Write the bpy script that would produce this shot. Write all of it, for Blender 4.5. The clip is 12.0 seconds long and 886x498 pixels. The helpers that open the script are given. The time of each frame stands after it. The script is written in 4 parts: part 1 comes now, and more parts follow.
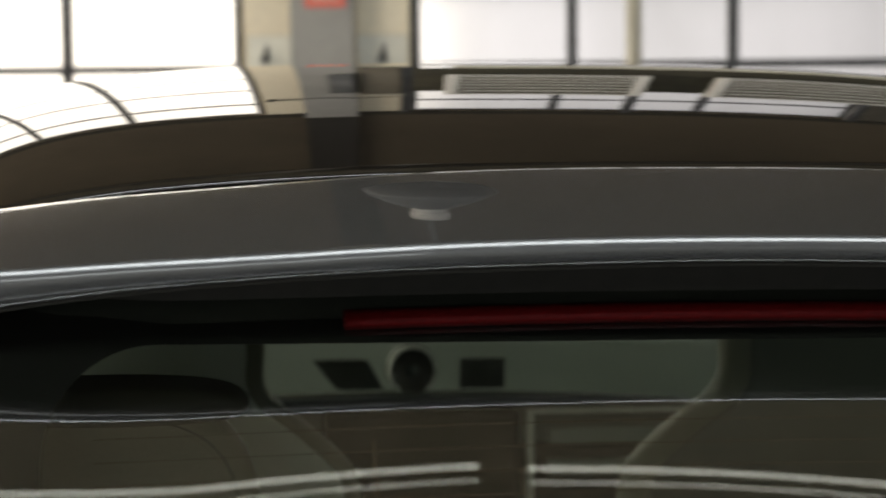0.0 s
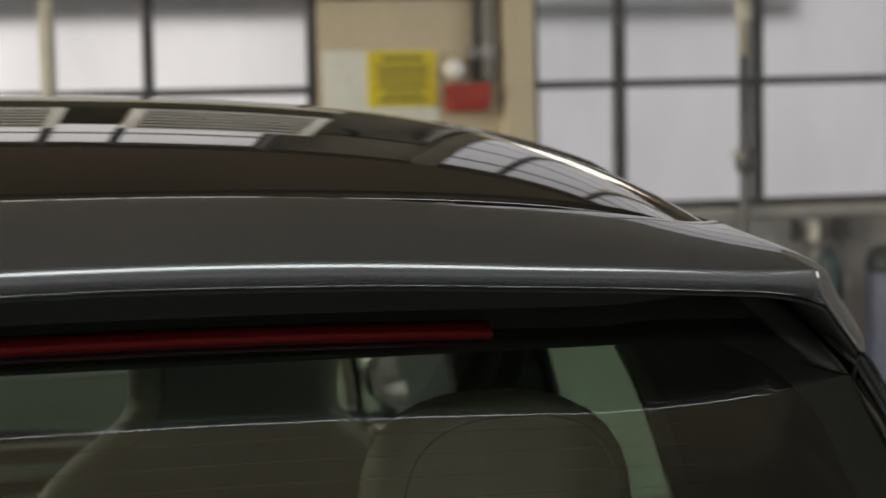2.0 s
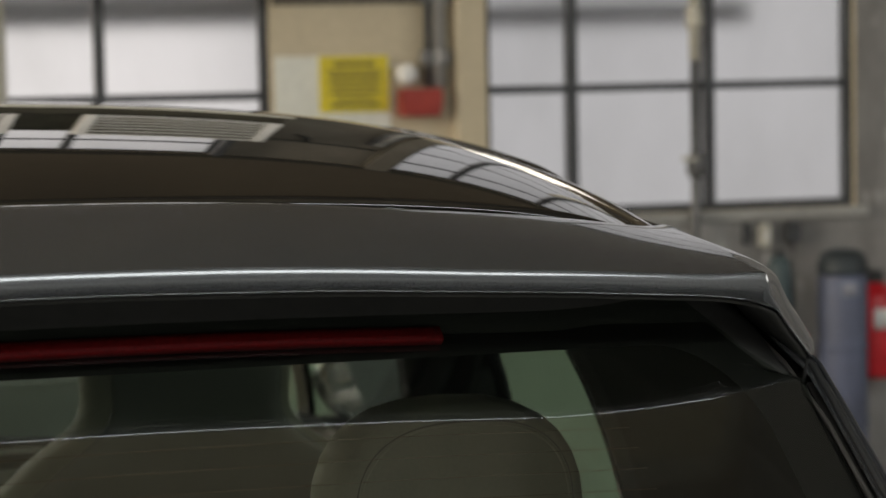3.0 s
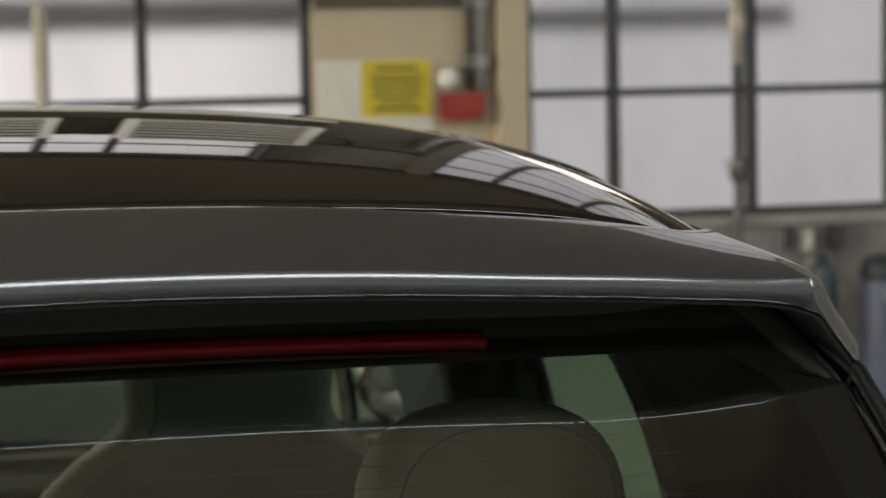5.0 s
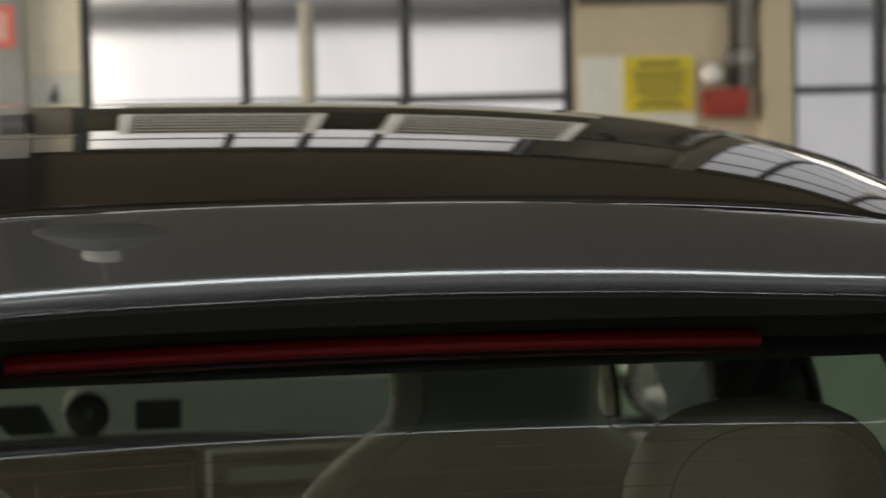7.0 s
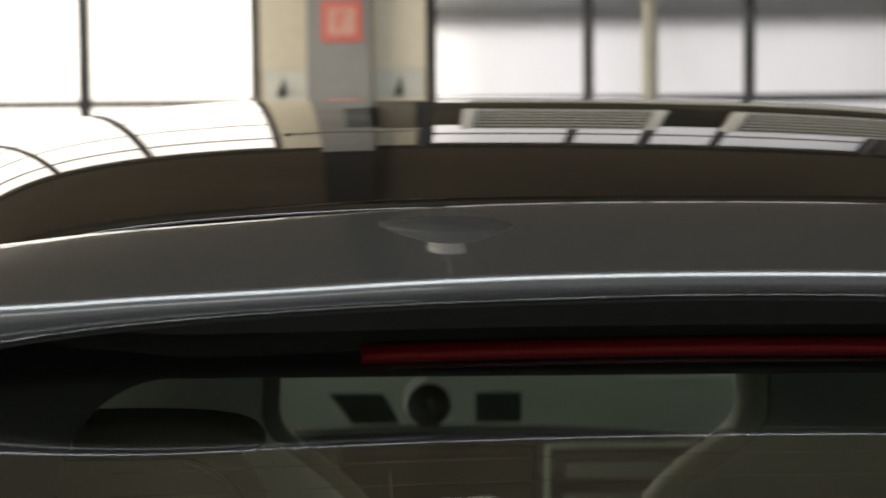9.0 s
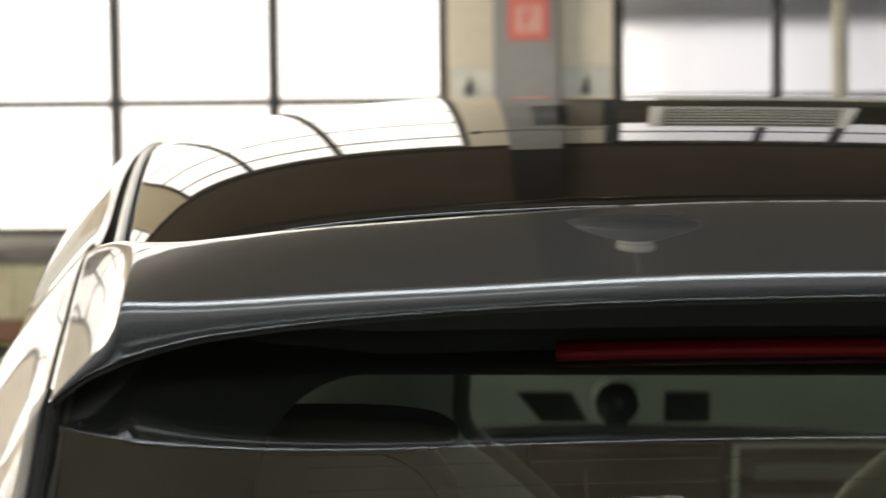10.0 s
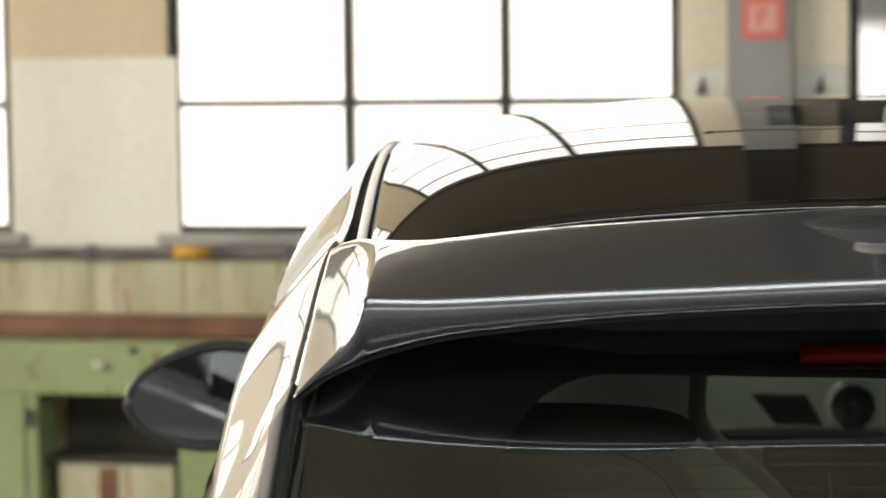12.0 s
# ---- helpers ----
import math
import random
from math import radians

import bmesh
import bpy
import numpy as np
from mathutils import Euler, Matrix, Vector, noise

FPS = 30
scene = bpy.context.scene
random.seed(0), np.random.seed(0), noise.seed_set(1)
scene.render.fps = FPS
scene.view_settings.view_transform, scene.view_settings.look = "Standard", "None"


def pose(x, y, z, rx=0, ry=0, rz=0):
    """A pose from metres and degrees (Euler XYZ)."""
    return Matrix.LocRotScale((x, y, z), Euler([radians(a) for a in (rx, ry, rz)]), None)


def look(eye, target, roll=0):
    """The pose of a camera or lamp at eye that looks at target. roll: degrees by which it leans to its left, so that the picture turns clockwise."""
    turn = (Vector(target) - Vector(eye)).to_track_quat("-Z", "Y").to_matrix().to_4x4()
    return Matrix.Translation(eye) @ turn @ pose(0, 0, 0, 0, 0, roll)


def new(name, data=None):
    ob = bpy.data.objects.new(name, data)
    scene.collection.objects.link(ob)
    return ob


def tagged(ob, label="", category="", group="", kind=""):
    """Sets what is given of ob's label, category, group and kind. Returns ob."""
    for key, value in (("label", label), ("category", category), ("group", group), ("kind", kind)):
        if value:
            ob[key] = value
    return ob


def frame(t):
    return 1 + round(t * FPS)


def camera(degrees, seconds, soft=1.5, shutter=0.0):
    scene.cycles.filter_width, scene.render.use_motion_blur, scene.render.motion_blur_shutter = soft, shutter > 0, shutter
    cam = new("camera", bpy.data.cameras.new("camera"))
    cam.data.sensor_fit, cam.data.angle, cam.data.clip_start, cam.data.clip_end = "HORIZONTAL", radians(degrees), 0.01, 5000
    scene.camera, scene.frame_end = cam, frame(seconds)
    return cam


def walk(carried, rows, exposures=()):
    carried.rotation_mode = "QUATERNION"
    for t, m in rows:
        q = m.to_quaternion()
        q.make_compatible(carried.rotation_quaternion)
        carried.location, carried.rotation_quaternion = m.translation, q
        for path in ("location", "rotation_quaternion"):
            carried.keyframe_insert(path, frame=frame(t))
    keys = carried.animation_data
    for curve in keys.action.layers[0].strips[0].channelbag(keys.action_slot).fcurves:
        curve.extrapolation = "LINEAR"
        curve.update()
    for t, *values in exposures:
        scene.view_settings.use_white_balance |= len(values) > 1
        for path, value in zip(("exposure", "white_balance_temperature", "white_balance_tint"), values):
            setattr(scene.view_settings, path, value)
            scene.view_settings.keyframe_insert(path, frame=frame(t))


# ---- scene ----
# camera: a tripod pan, the lens a hand's width in front of the pivot
ARM, EYE = 0.125, 1.75
cam = camera(22.00, 12.0, soft=1.5, shutter=0.5)
cam.data.dof.use_dof = True
cam.data.dof.focus_distance = 2.1
cam.data.dof.aperture_fstop = 7.5
ROWS = [
    # seconds, pan to the right, tilt, lean (degrees)
    (0.0, 0.000, -5.456, 0.591),
    (0.5, 3.763, -5.351, 0.863),
    (1.0, 8.018, -5.162, 0.975),
    (1.5, 11.436, -5.004, 1.004),
    (2.0, 14.357, -4.909, 0.999),
    (2.5, 15.334, -4.842, 1.080),
    (2.7, 15.500, -4.825, 1.090),
    (3.5, 15.560, -4.760, 1.120),
    (4.3, 15.360, -4.700, 1.150),
    (4.5, 15.221, -4.695, 1.158),
    (5.0, 14.511, -4.677, 1.132),
    (5.5, 13.410, -4.669, 1.196),
    (6.0, 11.863, -4.664, 1.263),
    (6.5, 10.029, -4.654, 1.339),
    (7.0, 8.031, -4.643, 1.217),
    (9.0, -0.407, -4.597, 0.550),
    (9.5, -2.562, -4.600, 0.630),
    (10.0, -5.017, -4.603, 0.625),
    (10.5, -7.174, -4.595, 0.677),
    (11.0, -9.164, -4.580, 0.718),
    (11.5, -10.197, -4.576, 0.721),
    (12.0, -10.737, -4.558, 0.626),
]


def stand(pan, tilt, lean):
    a = radians(pan)
    return pose(ARM * math.sin(a), ARM * (math.cos(a) - 1), EYE, 90 + tilt, lean, -pan)


walk(cam, [(t, stand(pan, tilt, lean)) for t, pan, tilt, lean in ROWS], exposures=((0.0, 0.02, 7250, 10), (2.5, 0.0, 7250, 10), (7.0, 0.0, 7250, 10), (9.5, 0.04, 7150, 10), (10.5, 0.09, 7150, 10), (12.0, 0.11, 7200, 10)))

# ---- light ----
world = bpy.data.worlds.new("sky")
scene.world = world
world.use_nodes = True
wn = world.node_tree
sky = wn.nodes.new("ShaderNodeTexSky")
sky.sky_type, sky.sun_disc = "NISHITA", False
sky.sun_elevation, sky.sun_rotation = radians(35), radians(-60)
wn.links.new(sky.outputs[0], wn.nodes["Background"].inputs[0])
wn.nodes["Background"].inputs[1].default_value = 0.05


def area(name, m, w, h, watts, colour):
    lamp = bpy.data.lights.new(name, "AREA")
    lamp.shape, lamp.size, lamp.size_y, lamp.energy, lamp.color = "RECTANGLE", w, h, watts, colour
    ob = new(name, lamp)
    ob.matrix_world = m
    return ob


# daylight in the openings of the walls behind and beside the car
HALL_W, HALL_E, HALL_S, HALL_N, HALL_H = -9.0, 9.5, -9.0, 8.4, 7.5
for wx in (-5.6, 0.0):
    area("daylight", look((wx, HALL_S - 0.1, 1.9), (wx, 0, 1.9)), 4.2, 1.8, 85, (0.82, 0.91, 1.0))
area("daylight", look((HALL_W - 0.1, 3.6, 3.4), (0, 6.0, 2.0)), 6.0, 2.6, 750, (1.0, 0.95, 0.87))
area("daylight", look((HALL_E + 0.1, 1.0, 3.4), (0, 1.0, 2.6)), 5.0, 2.4, 170, (0.95, 0.97, 1.0))

SKYLIGHT = (-2.6, 4.5, -0.9, 3.8)   # west, east, south, north
SKYLIGHT_2 = (-6.0, 8.6, -7.4, -4.2)
area("daylight", look((1.3, -5.8, HALL_H + 0.12), (1.3, -5.799, 0)), 14.6, 3.2, 1130, (0.80, 0.90, 1.0))
# weak unseen panel over the car, added to lay a haze on the rear glass
area("daylight", look((0.95, 1.45, HALL_H + 0.12), (0.95, 1.451, 0)), 7.1, 4.7, 3.2, (0.94, 1.0, 0.80))

# ---- materials ----


def material(name, build):
    m = bpy.data.materials.new(name)
    m.use_nodes = True
    t = m.node_tree
    b = t.nodes["Principled BSDF"]
    build(t, b)
    return m


def node(t, kind, **values):
    n = t.nodes.new(kind)
    for k, v in values.items():
        n.inputs[k].default_value = v
    return n


def coords(t, scale=(1, 1, 1)):
    c = t.nodes.new("ShaderNodeTexCoord")
    mp = t.nodes.new("ShaderNodeMapping")
    mp.inputs["Scale"].default_value = scale
    t.links.new(c.outputs["Object"], mp.inputs[0])
    return mp.outputs[0]


def noise_ramp(t, vec, scale, stops, detail=5.0, rough=0.55):
    n = node(t, "ShaderNodeTexNoise", Scale=scale, Detail=detail, Roughness=rough)
    t.links.new(vec, n.inputs["Vector"])
    r = t.nodes.new("ShaderNodeValToRGB")
    e = r.color_ramp.elements
    while len(e) < len(stops):
        e.new(0.5)
    for el, (p, c) in zip(e, stops):
        el.position, el.color = p, (*c, 1)
    t.links.new(n.outputs["Fac"], r.inputs[0])
    return r.outputs[0]


def mix(t, fac, a, b, blend="MIX"):
    m = t.nodes.new("ShaderNodeMix")
    m.data_type, m.blend_type = "RGBA", blend
    for sock, v in ((m.inputs[0], fac), (m.inputs[6], a), (m.inputs[7], b)):
        if hasattr(v, "is_output"):
            t.links.new(v, sock)
        elif isinstance(v, (int, float)):
            sock.default_value = v
        else:
            sock.default_value = (*v, 1)
    return m.outputs[2]


def bump(t, b, height, strength, distance=0.01):
    n = node(t, "ShaderNodeBump", Strength=strength, Distance=distance)
    t.links.new(height, n.inputs["Height"])
    t.links.new(n.outputs[0], b.inputs["Normal"])


def worn(name, base, stain, rough=0.7, scale=2.0, fine=40.0, relief=0.2, metal=0.0, streak=1.0, spots=None, amount=0.5):
    """Painted, plastered or metal surface with stains at two scales."""
    def build(t, b):
        v = coords(t, (1, 1, 1.0 / streak))
        big = noise_ramp(t, v, scale, [(0.5 - amount * 0.4, stain), (0.62, base)])
        small = noise_ramp(t, coords(t), fine, [(0.3, (0.9, 0.9, 0.9)), (0.65, (1.0, 1.0, 1.0))])
        c = mix(t, 1.0, big, small, "MULTIPLY")
        if spots:
            s = noise_ramp(t, v, scale * 4.3, [(0.60, (0, 0, 0)), (0.68, (1, 1, 1))])
            c = mix(t, s, c, spots)
        t.links.new(c, b.inputs["Base Color"])
        b.inputs["Roughness"].default_value = rough
        b.inputs["Metallic"].default_value = metal
        if relief:
            bump(t, b, small, relief, 0.004)
    return material(name, build)


def plain(name, colour, rough=0.5, metal=0.0, grain=0.06, scale=60.0, coat=0.0):
    def build(t, b):
        lo, hi = [c * (1 - grain) for c in colour], [min(1, c * (1 + grain)) for c in colour]
        t.links.new(noise_ramp(t, coords(t), scale, [(0.3, lo), (0.7, hi)]), b.inputs["Base Color"])
        b.inputs["Roughness"].default_value = rough
        b.inputs["Metallic"].default_value = metal
        b.inputs["Coat Weight"].default_value = coat
        b.inputs["Coat Roughness"].default_value = 0.02
    return material(name, build)


def paint_build(t, b):
    v = coords(t)
    flakes = noise_ramp(t, v, 900.0, [(0.3, (0.098, 0.101, 0.104)), (0.7, (0.142, 0.145, 0.149))], 2.0)
    t.links.new(flakes, b.inputs["Base Color"])
    b.inputs["Metallic"].default_value = 0.5
    b.inputs["Roughness"].default_value = 0.24
    b.inputs["Coat Weight"].default_value = 1.0
    b.inputs["Coat Roughness"].default_value = 0.004
    b.inputs["Coat IOR"].default_value = 1.7


PAINT = material("grey_metallic_paint", paint_build)


def roof_glass_build(t, b):
    b.inputs["Base Color"].default_value = (0.012, 0.010, 0.008, 1)
    b.inputs["Roughness"].default_value = 0.0
    b.inputs["IOR"].default_value = 1.6
    b.inputs["Coat Weight"].default_value = 0.7
    b.inputs["Coat Roughness"].default_value = 0.0
    n = noise_ramp(t, coords(t), 3.0, [(0.3, (0.4, 0.4, 0.4)), (0.7, (0.6, 0.6, 0.6))], 1.0)
    bump(t, b, n, 0.01, 0.001)


ROOF_GLASS = material("dark_roof_glass", roof_glass_build)


def pane_material(name, tint, rough=0.0, gloss=0.08):
    """Thin glass: clear tinted sheet with a mirror sheen by Fresnel."""
    m = bpy.data.materials.new(name)
    m.use_nodes = True
    t = m.node_tree
    t.nodes.remove(t.nodes["Principled BSDF"])
    tr = t.nodes.new("ShaderNodeBsdfTransparent")
    tr.inputs[0].default_value = (*tint, 1)
    gl = t.nodes.new("ShaderNodeBsdfGlossy")
    gl.inputs["Roughness"].default_value = rough
    fr = t.nodes.new("ShaderNodeLayerWeight")
    fr.inputs[0].default_value = 0.5
    pw = t.nodes.new("ShaderNodeMath")
    pw.operation = "POWER"
    pw.inputs[1].default_value = 5.0
    t.links.new(fr.outputs["Facing"], pw.inputs[0])
    ma = t.nodes.new("ShaderNodeMath")
    ma.operation = "MULTIPLY_ADD"
    ma.inputs[1].default_value, ma.inputs[2].default_value = 0.9, gloss
    t.links.new(pw.outputs[0], ma.inputs[0])
    mx = t.nodes.new("ShaderNodeMixShader")
    t.links.new(ma.outputs[0], mx.inputs[0])
    t.links.new(tr.outputs[0], mx.inputs[1])
    t.links.new(gl.outputs[0], mx.inputs[2])
    t.links.new(mx.outputs[0], t.nodes["Material Output"].inputs[0])
    return m


REAR_GLASS = pane_material("tinted_rear_glass", (0.70, 0.755, 0.70), 0.0, 0.16)
SIDE_GLASS = pane_material("tinted_side_glass", (0.70, 0.80, 0.71))
SCREEN_GLASS = pane_material("windscreen_glass", (0.85, 0.92, 0.88))


def frosted_build(t, b):
    t.links.new(noise_ramp(t, coords(t, (1, 1, 0.45)), 2.2, [(0.30, (0.80, 0.81, 0.83)), (0.60, (0.94, 0.95, 0.98))], 4.0, 0.6), b.inputs["Base Color"])
    b.inputs["Transmission Weight"].default_value = 1.0
    b.inputs["Roughness"].default_value = 0.32
    b.inputs["IOR"].default_value = 1.3
    n = noise_ramp(t, coords(t), 120.0, [(0.3, (0.3, 0.3, 0.3)), (0.7, (0.7, 0.7, 0.7))])
    bump(t, b, n, 0.15, 0.002)


FROSTED = material("frosted_window_glass", frosted_build)


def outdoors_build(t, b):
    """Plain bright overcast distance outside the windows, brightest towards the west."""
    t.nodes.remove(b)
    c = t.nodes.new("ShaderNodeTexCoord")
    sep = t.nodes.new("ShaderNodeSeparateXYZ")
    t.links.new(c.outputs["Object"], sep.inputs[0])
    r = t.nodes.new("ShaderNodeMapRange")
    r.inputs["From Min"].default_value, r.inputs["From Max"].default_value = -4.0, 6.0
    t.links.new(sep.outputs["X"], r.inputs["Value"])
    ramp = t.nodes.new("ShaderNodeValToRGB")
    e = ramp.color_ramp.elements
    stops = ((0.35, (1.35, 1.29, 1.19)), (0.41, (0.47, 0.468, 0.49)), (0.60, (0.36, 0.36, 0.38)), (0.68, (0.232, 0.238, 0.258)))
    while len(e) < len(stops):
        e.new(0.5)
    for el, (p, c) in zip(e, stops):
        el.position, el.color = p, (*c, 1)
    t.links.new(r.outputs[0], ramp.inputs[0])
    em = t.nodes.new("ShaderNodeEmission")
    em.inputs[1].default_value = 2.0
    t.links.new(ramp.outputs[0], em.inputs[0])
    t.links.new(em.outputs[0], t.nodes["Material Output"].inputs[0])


OUTDOORS = material("bright_overcast", outdoors_build)

BLACK_TRIM = plain("black_plastic", (0.022, 0.022, 0.022), 0.4)
FRIT = plain("black_glass_border", (0.014, 0.013, 0.012), 0.6)
FRIT.node_tree.nodes["Principled BSDF"].inputs["Specular IOR Level"].default_value = 0.1
UNDER = plain("matt_black_plastic", (0.034, 0.033, 0.030), 0.9)
UNDER.node_tree.nodes["Principled BSDF"].inputs["Specular IOR Level"].default_value = 0.15
PILLAR_BLACK = plain("satin_black_pillar", (0.018, 0.019, 0.022), 0.35)
GLOSS_BLACK = plain("gloss_black_pillar", (0.012, 0.012, 0.013), 0.04, 0.0, 0.02)
RUBBER = plain("tyre_rubber", (0.02, 0.02, 0.02), 0.85)
ALLOY = plain("alloy", (0.5, 0.5, 0.52), 0.3, 1.0)
CHROME = plain("brushed_chrome", (0.7, 0.7, 0.7), 0.18, 1.0)
SATIN = plain("satin_aluminium", (0.85, 0.85, 0.84), 0.06, 1.0)
PALE_TRIM = plain("pale_satin_trim", (0.75, 0.76, 0.75), 0.3)
MIRROR = plain("mirror_glass", (0.38, 0.39, 0.40), 0.01, 1.0, 0.0)
LEATHER = worn("beige_leather", (0.33, 0.315, 0.25), (0.28, 0.265, 0.21), 0.55, 6.0, 220.0, 0.25)
DASH = worn("pale_dash_leather", (0.33, 0.37, 0.36), (0.29, 0.33, 0.32), 0.6, 5.0, 200.0, 0.2)
DARK_LEATHER = worn("dark_leather", (0.050, 0.045, 0.040), (0.036, 0.033, 0.029), 0.5, 6.0, 220.0, 0.25)
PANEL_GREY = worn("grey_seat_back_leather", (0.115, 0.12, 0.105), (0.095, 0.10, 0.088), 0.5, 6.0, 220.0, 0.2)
HEADLINER = worn("headliner_cloth", (0.64, 0.62, 0.56), (0.58, 0.56, 0.51), 0.95, 4.0, 300.0, 0.15)
SCREEN = plain("dark_screen", (0.01, 0.01, 0.012), 0.12)


def red_lens_build(t, b):
    n = noise_ramp(t, coords(t, (1, 1, 1)), 260.0, [(0.35, (0.045, 0.0012, 0.0014)), (0.7, (0.075, 0.0016, 0.002))])
    t.links.new(n, b.inputs["Base Color"])
    b.inputs["Roughness"].default_value = 0.6
    b.inputs["Specular IOR Level"].default_value = 0.08


RED_LENS = material("red_lamp_lens", red_lens_build)

CREAM = worn("cream_wall_paint", (0.62, 0.53, 0.37), (0.50, 0.42, 0.30), 0.8, 1.2, 30.0, 0.25, streak=3.0)
PALE = worn("pale_grey_wall_paint", (0.78, 0.77, 0.69), (0.64, 0.63, 0.56), 0.8, 1.5, 30.0, 0.25, streak=3.0)
DIRTY = worn("stained_concrete_wall", (0.32, 0.305, 0.29), (0.17, 0.16, 0.15), 0.85, 2.6, 26.0, 0.35, streak=2.0, spots=(0.40, 0.385, 0.36), amount=0.42)
STEEL = worn("dark_steel_frame", (0.055, 0.058, 0.062), (0.035, 0.035, 0.038), 0.55, 3.0, 60.0, 0.1)
COLUMN = worn("grey_column_paint", (0.34, 0.335, 0.32), (0.27, 0.265, 0.255), 0.6, 2.0, 50.0, 0.15)
CEIL = worn("grey_roof_boards", (0.125, 0.118, 0.108), (0.09, 0.085, 0.075), 0.85, 0.8, 12.0, 0.3)
FLOOR = worn("oil_stained_concrete", (0.33, 0.32, 0.30), (0.22, 0.21, 0.195), 0.6, 0.7, 18.0, 0.2, spots=(0.13, 0.12, 0.11))
GREEN = worn("worn_green_paint", (0.30, 0.38, 0.17), (0.22, 0.25, 0.12), 0.6, 2.2, 34.0, 0.2, streak=2.5, spots=(0.16, 0.08, 0.04), amount=0.54)
MOSSY = worn("weathered_panel", (0.52, 0.50, 0.35), (0.345, 0.325, 0.195), 0.8, 7.0, 45.0, 0.3, streak=7.0, spots=(0.32, 0.17, 0.10), amount=0.56)
RUST = worn("rusty_steel", (0.24, 0.12, 0.075), (0.13, 0.06, 0.04), 0.8, 3.0, 60.0, 0.4, metal=0.2)
PIPE_GREY = worn("grey_pipe", (0.16, 0.16, 0.16), (0.09, 0.09, 0.09), 0.5, 4.0, 60.0, 0.15, metal=0.4)
PIPE_CREAM = worn("cream_pipe_paint", (0.60, 0.57, 0.48), (0.45, 0.42, 0.34), 0.5, 4.0, 60.0, 0.1)
YELLOW = worn("yellow_sign_enamel", (0.72, 0.58, 0.035), (0.64, 0.51, 0.035), 0.45, 3.0, 60.0, 0.05)
YELLOW_PAINT = worn("yellow_valve_paint", (0.60, 0.32, 0.03), (0.36, 0.20, 0.04), 0.55, 9.0, 60.0, 0.1)
SIGN_INK = plain("sign_ink", (0.22, 0.18, 0.03), 0.5)
SIGN_RED = plain("red_sign_enamel", (0.74, 0.17, 0.13), 0.45)
SIGN_WHITE = plain("white_sign_print", (0.78, 0.76, 0.72), 0.5)
ALARM_RED = worn("red_box_paint", (0.37, 0.04, 0.026), (0.24, 0.026, 0.02), 0.45, 8.0, 60.0, 0.1)
BRIGHT_RED = plain("bright_red_paint", (0.60, 0.012, 0.02), 0.35)
BLUE_PLASTIC = worn("faded_blue_paint", (0.12, 0.135, 0.205), (0.085, 0.095, 0.135), 0.5, 4.0, 50.0, 0.1)
LOUVRE = worn("olive_louvre_paint", (0.10, 0.09, 0.056), (0.07, 0.062, 0.04), 0.5, 3.0, 50.0, 0.1)
LAMP_SHADE = plain("grey_lamp_enamel", (0.14, 0.15, 0.155), 0.35)
LAMP_BULB = plain("lamp_socket_ceramic", (0.88, 0.87, 0.84), 0.2)

# ---- mesh helpers ----


def put(name, bm, mat, parent=None, label="", smooth=False, m=None):
    me = bpy.data.meshes.new(name)
    bmesh.ops.recalc_face_normals(bm, faces=bm.faces)
    if smooth:
        for f in bm.faces:
            f.smooth = True
    bm.to_mesh(me)
    bm.free()
    me.materials.append(mat)
    ob = new(name, me)
    if parent is not None:
        ob.parent = parent
    if m is not None:
        ob.matrix_local = m
    if label:
        ob["label"] = label
    return ob


def part(name, bm, mat, parent, label="", smooth=False, m=None):
    return put(name, bm, mat, parent, label, smooth, m)


def thing(name, label, category, m=None, group="", kind=""):
    ob = new(name)
    ob.empty_display_size = 0.1
    if m is not None:
        ob.matrix_world = m
    return tagged(ob, label, category, group, kind)


def add_box(bm, x0, x1, y0, y1, z0, z1, bevel=0.0, m=None):
    r = bmesh.ops.create_cube(bm, size=1.0)
    vs = r["verts"]
    for v in vs:
        v.co = Vector(((x0 + x1) / 2 + v.co.x * (x1 - x0), (y0 + y1) / 2 + v.co.y * (y1 - y0), (z0 + z1) / 2 + v.co.z * (z1 - z0)))
        if m is not None:
            v.co = m @ v.co
    if bevel:
        es = list({e for v in vs for e in v.link_edges})
        bmesh.ops.bevel(bm, geom=es, offset=bevel, segments=2, affect="EDGES", profile=0.6)
    return bm


def box(x0, x1, y0, y1, z0, z1, bevel=0.0, m=None):
    return add_box(bmesh.new(), x0, x1, y0, y1, z0, z1, bevel, m)


def add_tube(bm, pts, radius, seg=12, closed=False):
    """A round bar along the points."""
    pts = [Vector(p) for p in pts]
    rings = []
    n = len(pts)
    for i, p in enumerate(pts):
        a = pts[(i - 1) % n] if closed or i else pts[i]
        b = pts[(i + 1) % n] if closed or i < n - 1 else pts[i]
        d = (b - a).normalized()
        u = d.cross(Vector((0, 0, 1)))
        if u.length < 1e-3:
            u = d.cross(Vector((1, 0, 0)))
        u.normalize()
        w = u.cross(d).normalized()
        rr = radius(i / max(1, n - 1)) if callable(radius) else radius
        rings.append([bm.verts.new(p + rr * (math.cos(k * math.tau / seg) * u + math.sin(k * math.tau / seg) * w)) for k in range(seg)])
    pairs = list(zip(rings, rings[1:])) + ([(rings[-1], rings[0])] if closed else [])
    for r0, r1 in pairs:
        for k in range(seg):
            bm.faces.new((r0[k], r0[(k + 1) % seg], r1[(k + 1) % seg], r1[k]))
    if not closed:
        bm.faces.new(rings[0])
        bm.faces.new(rings[-1])
    return bm


def tube(pts, radius, seg=12, closed=False):
    return add_tube(bmesh.new(), pts, radius, seg, closed)


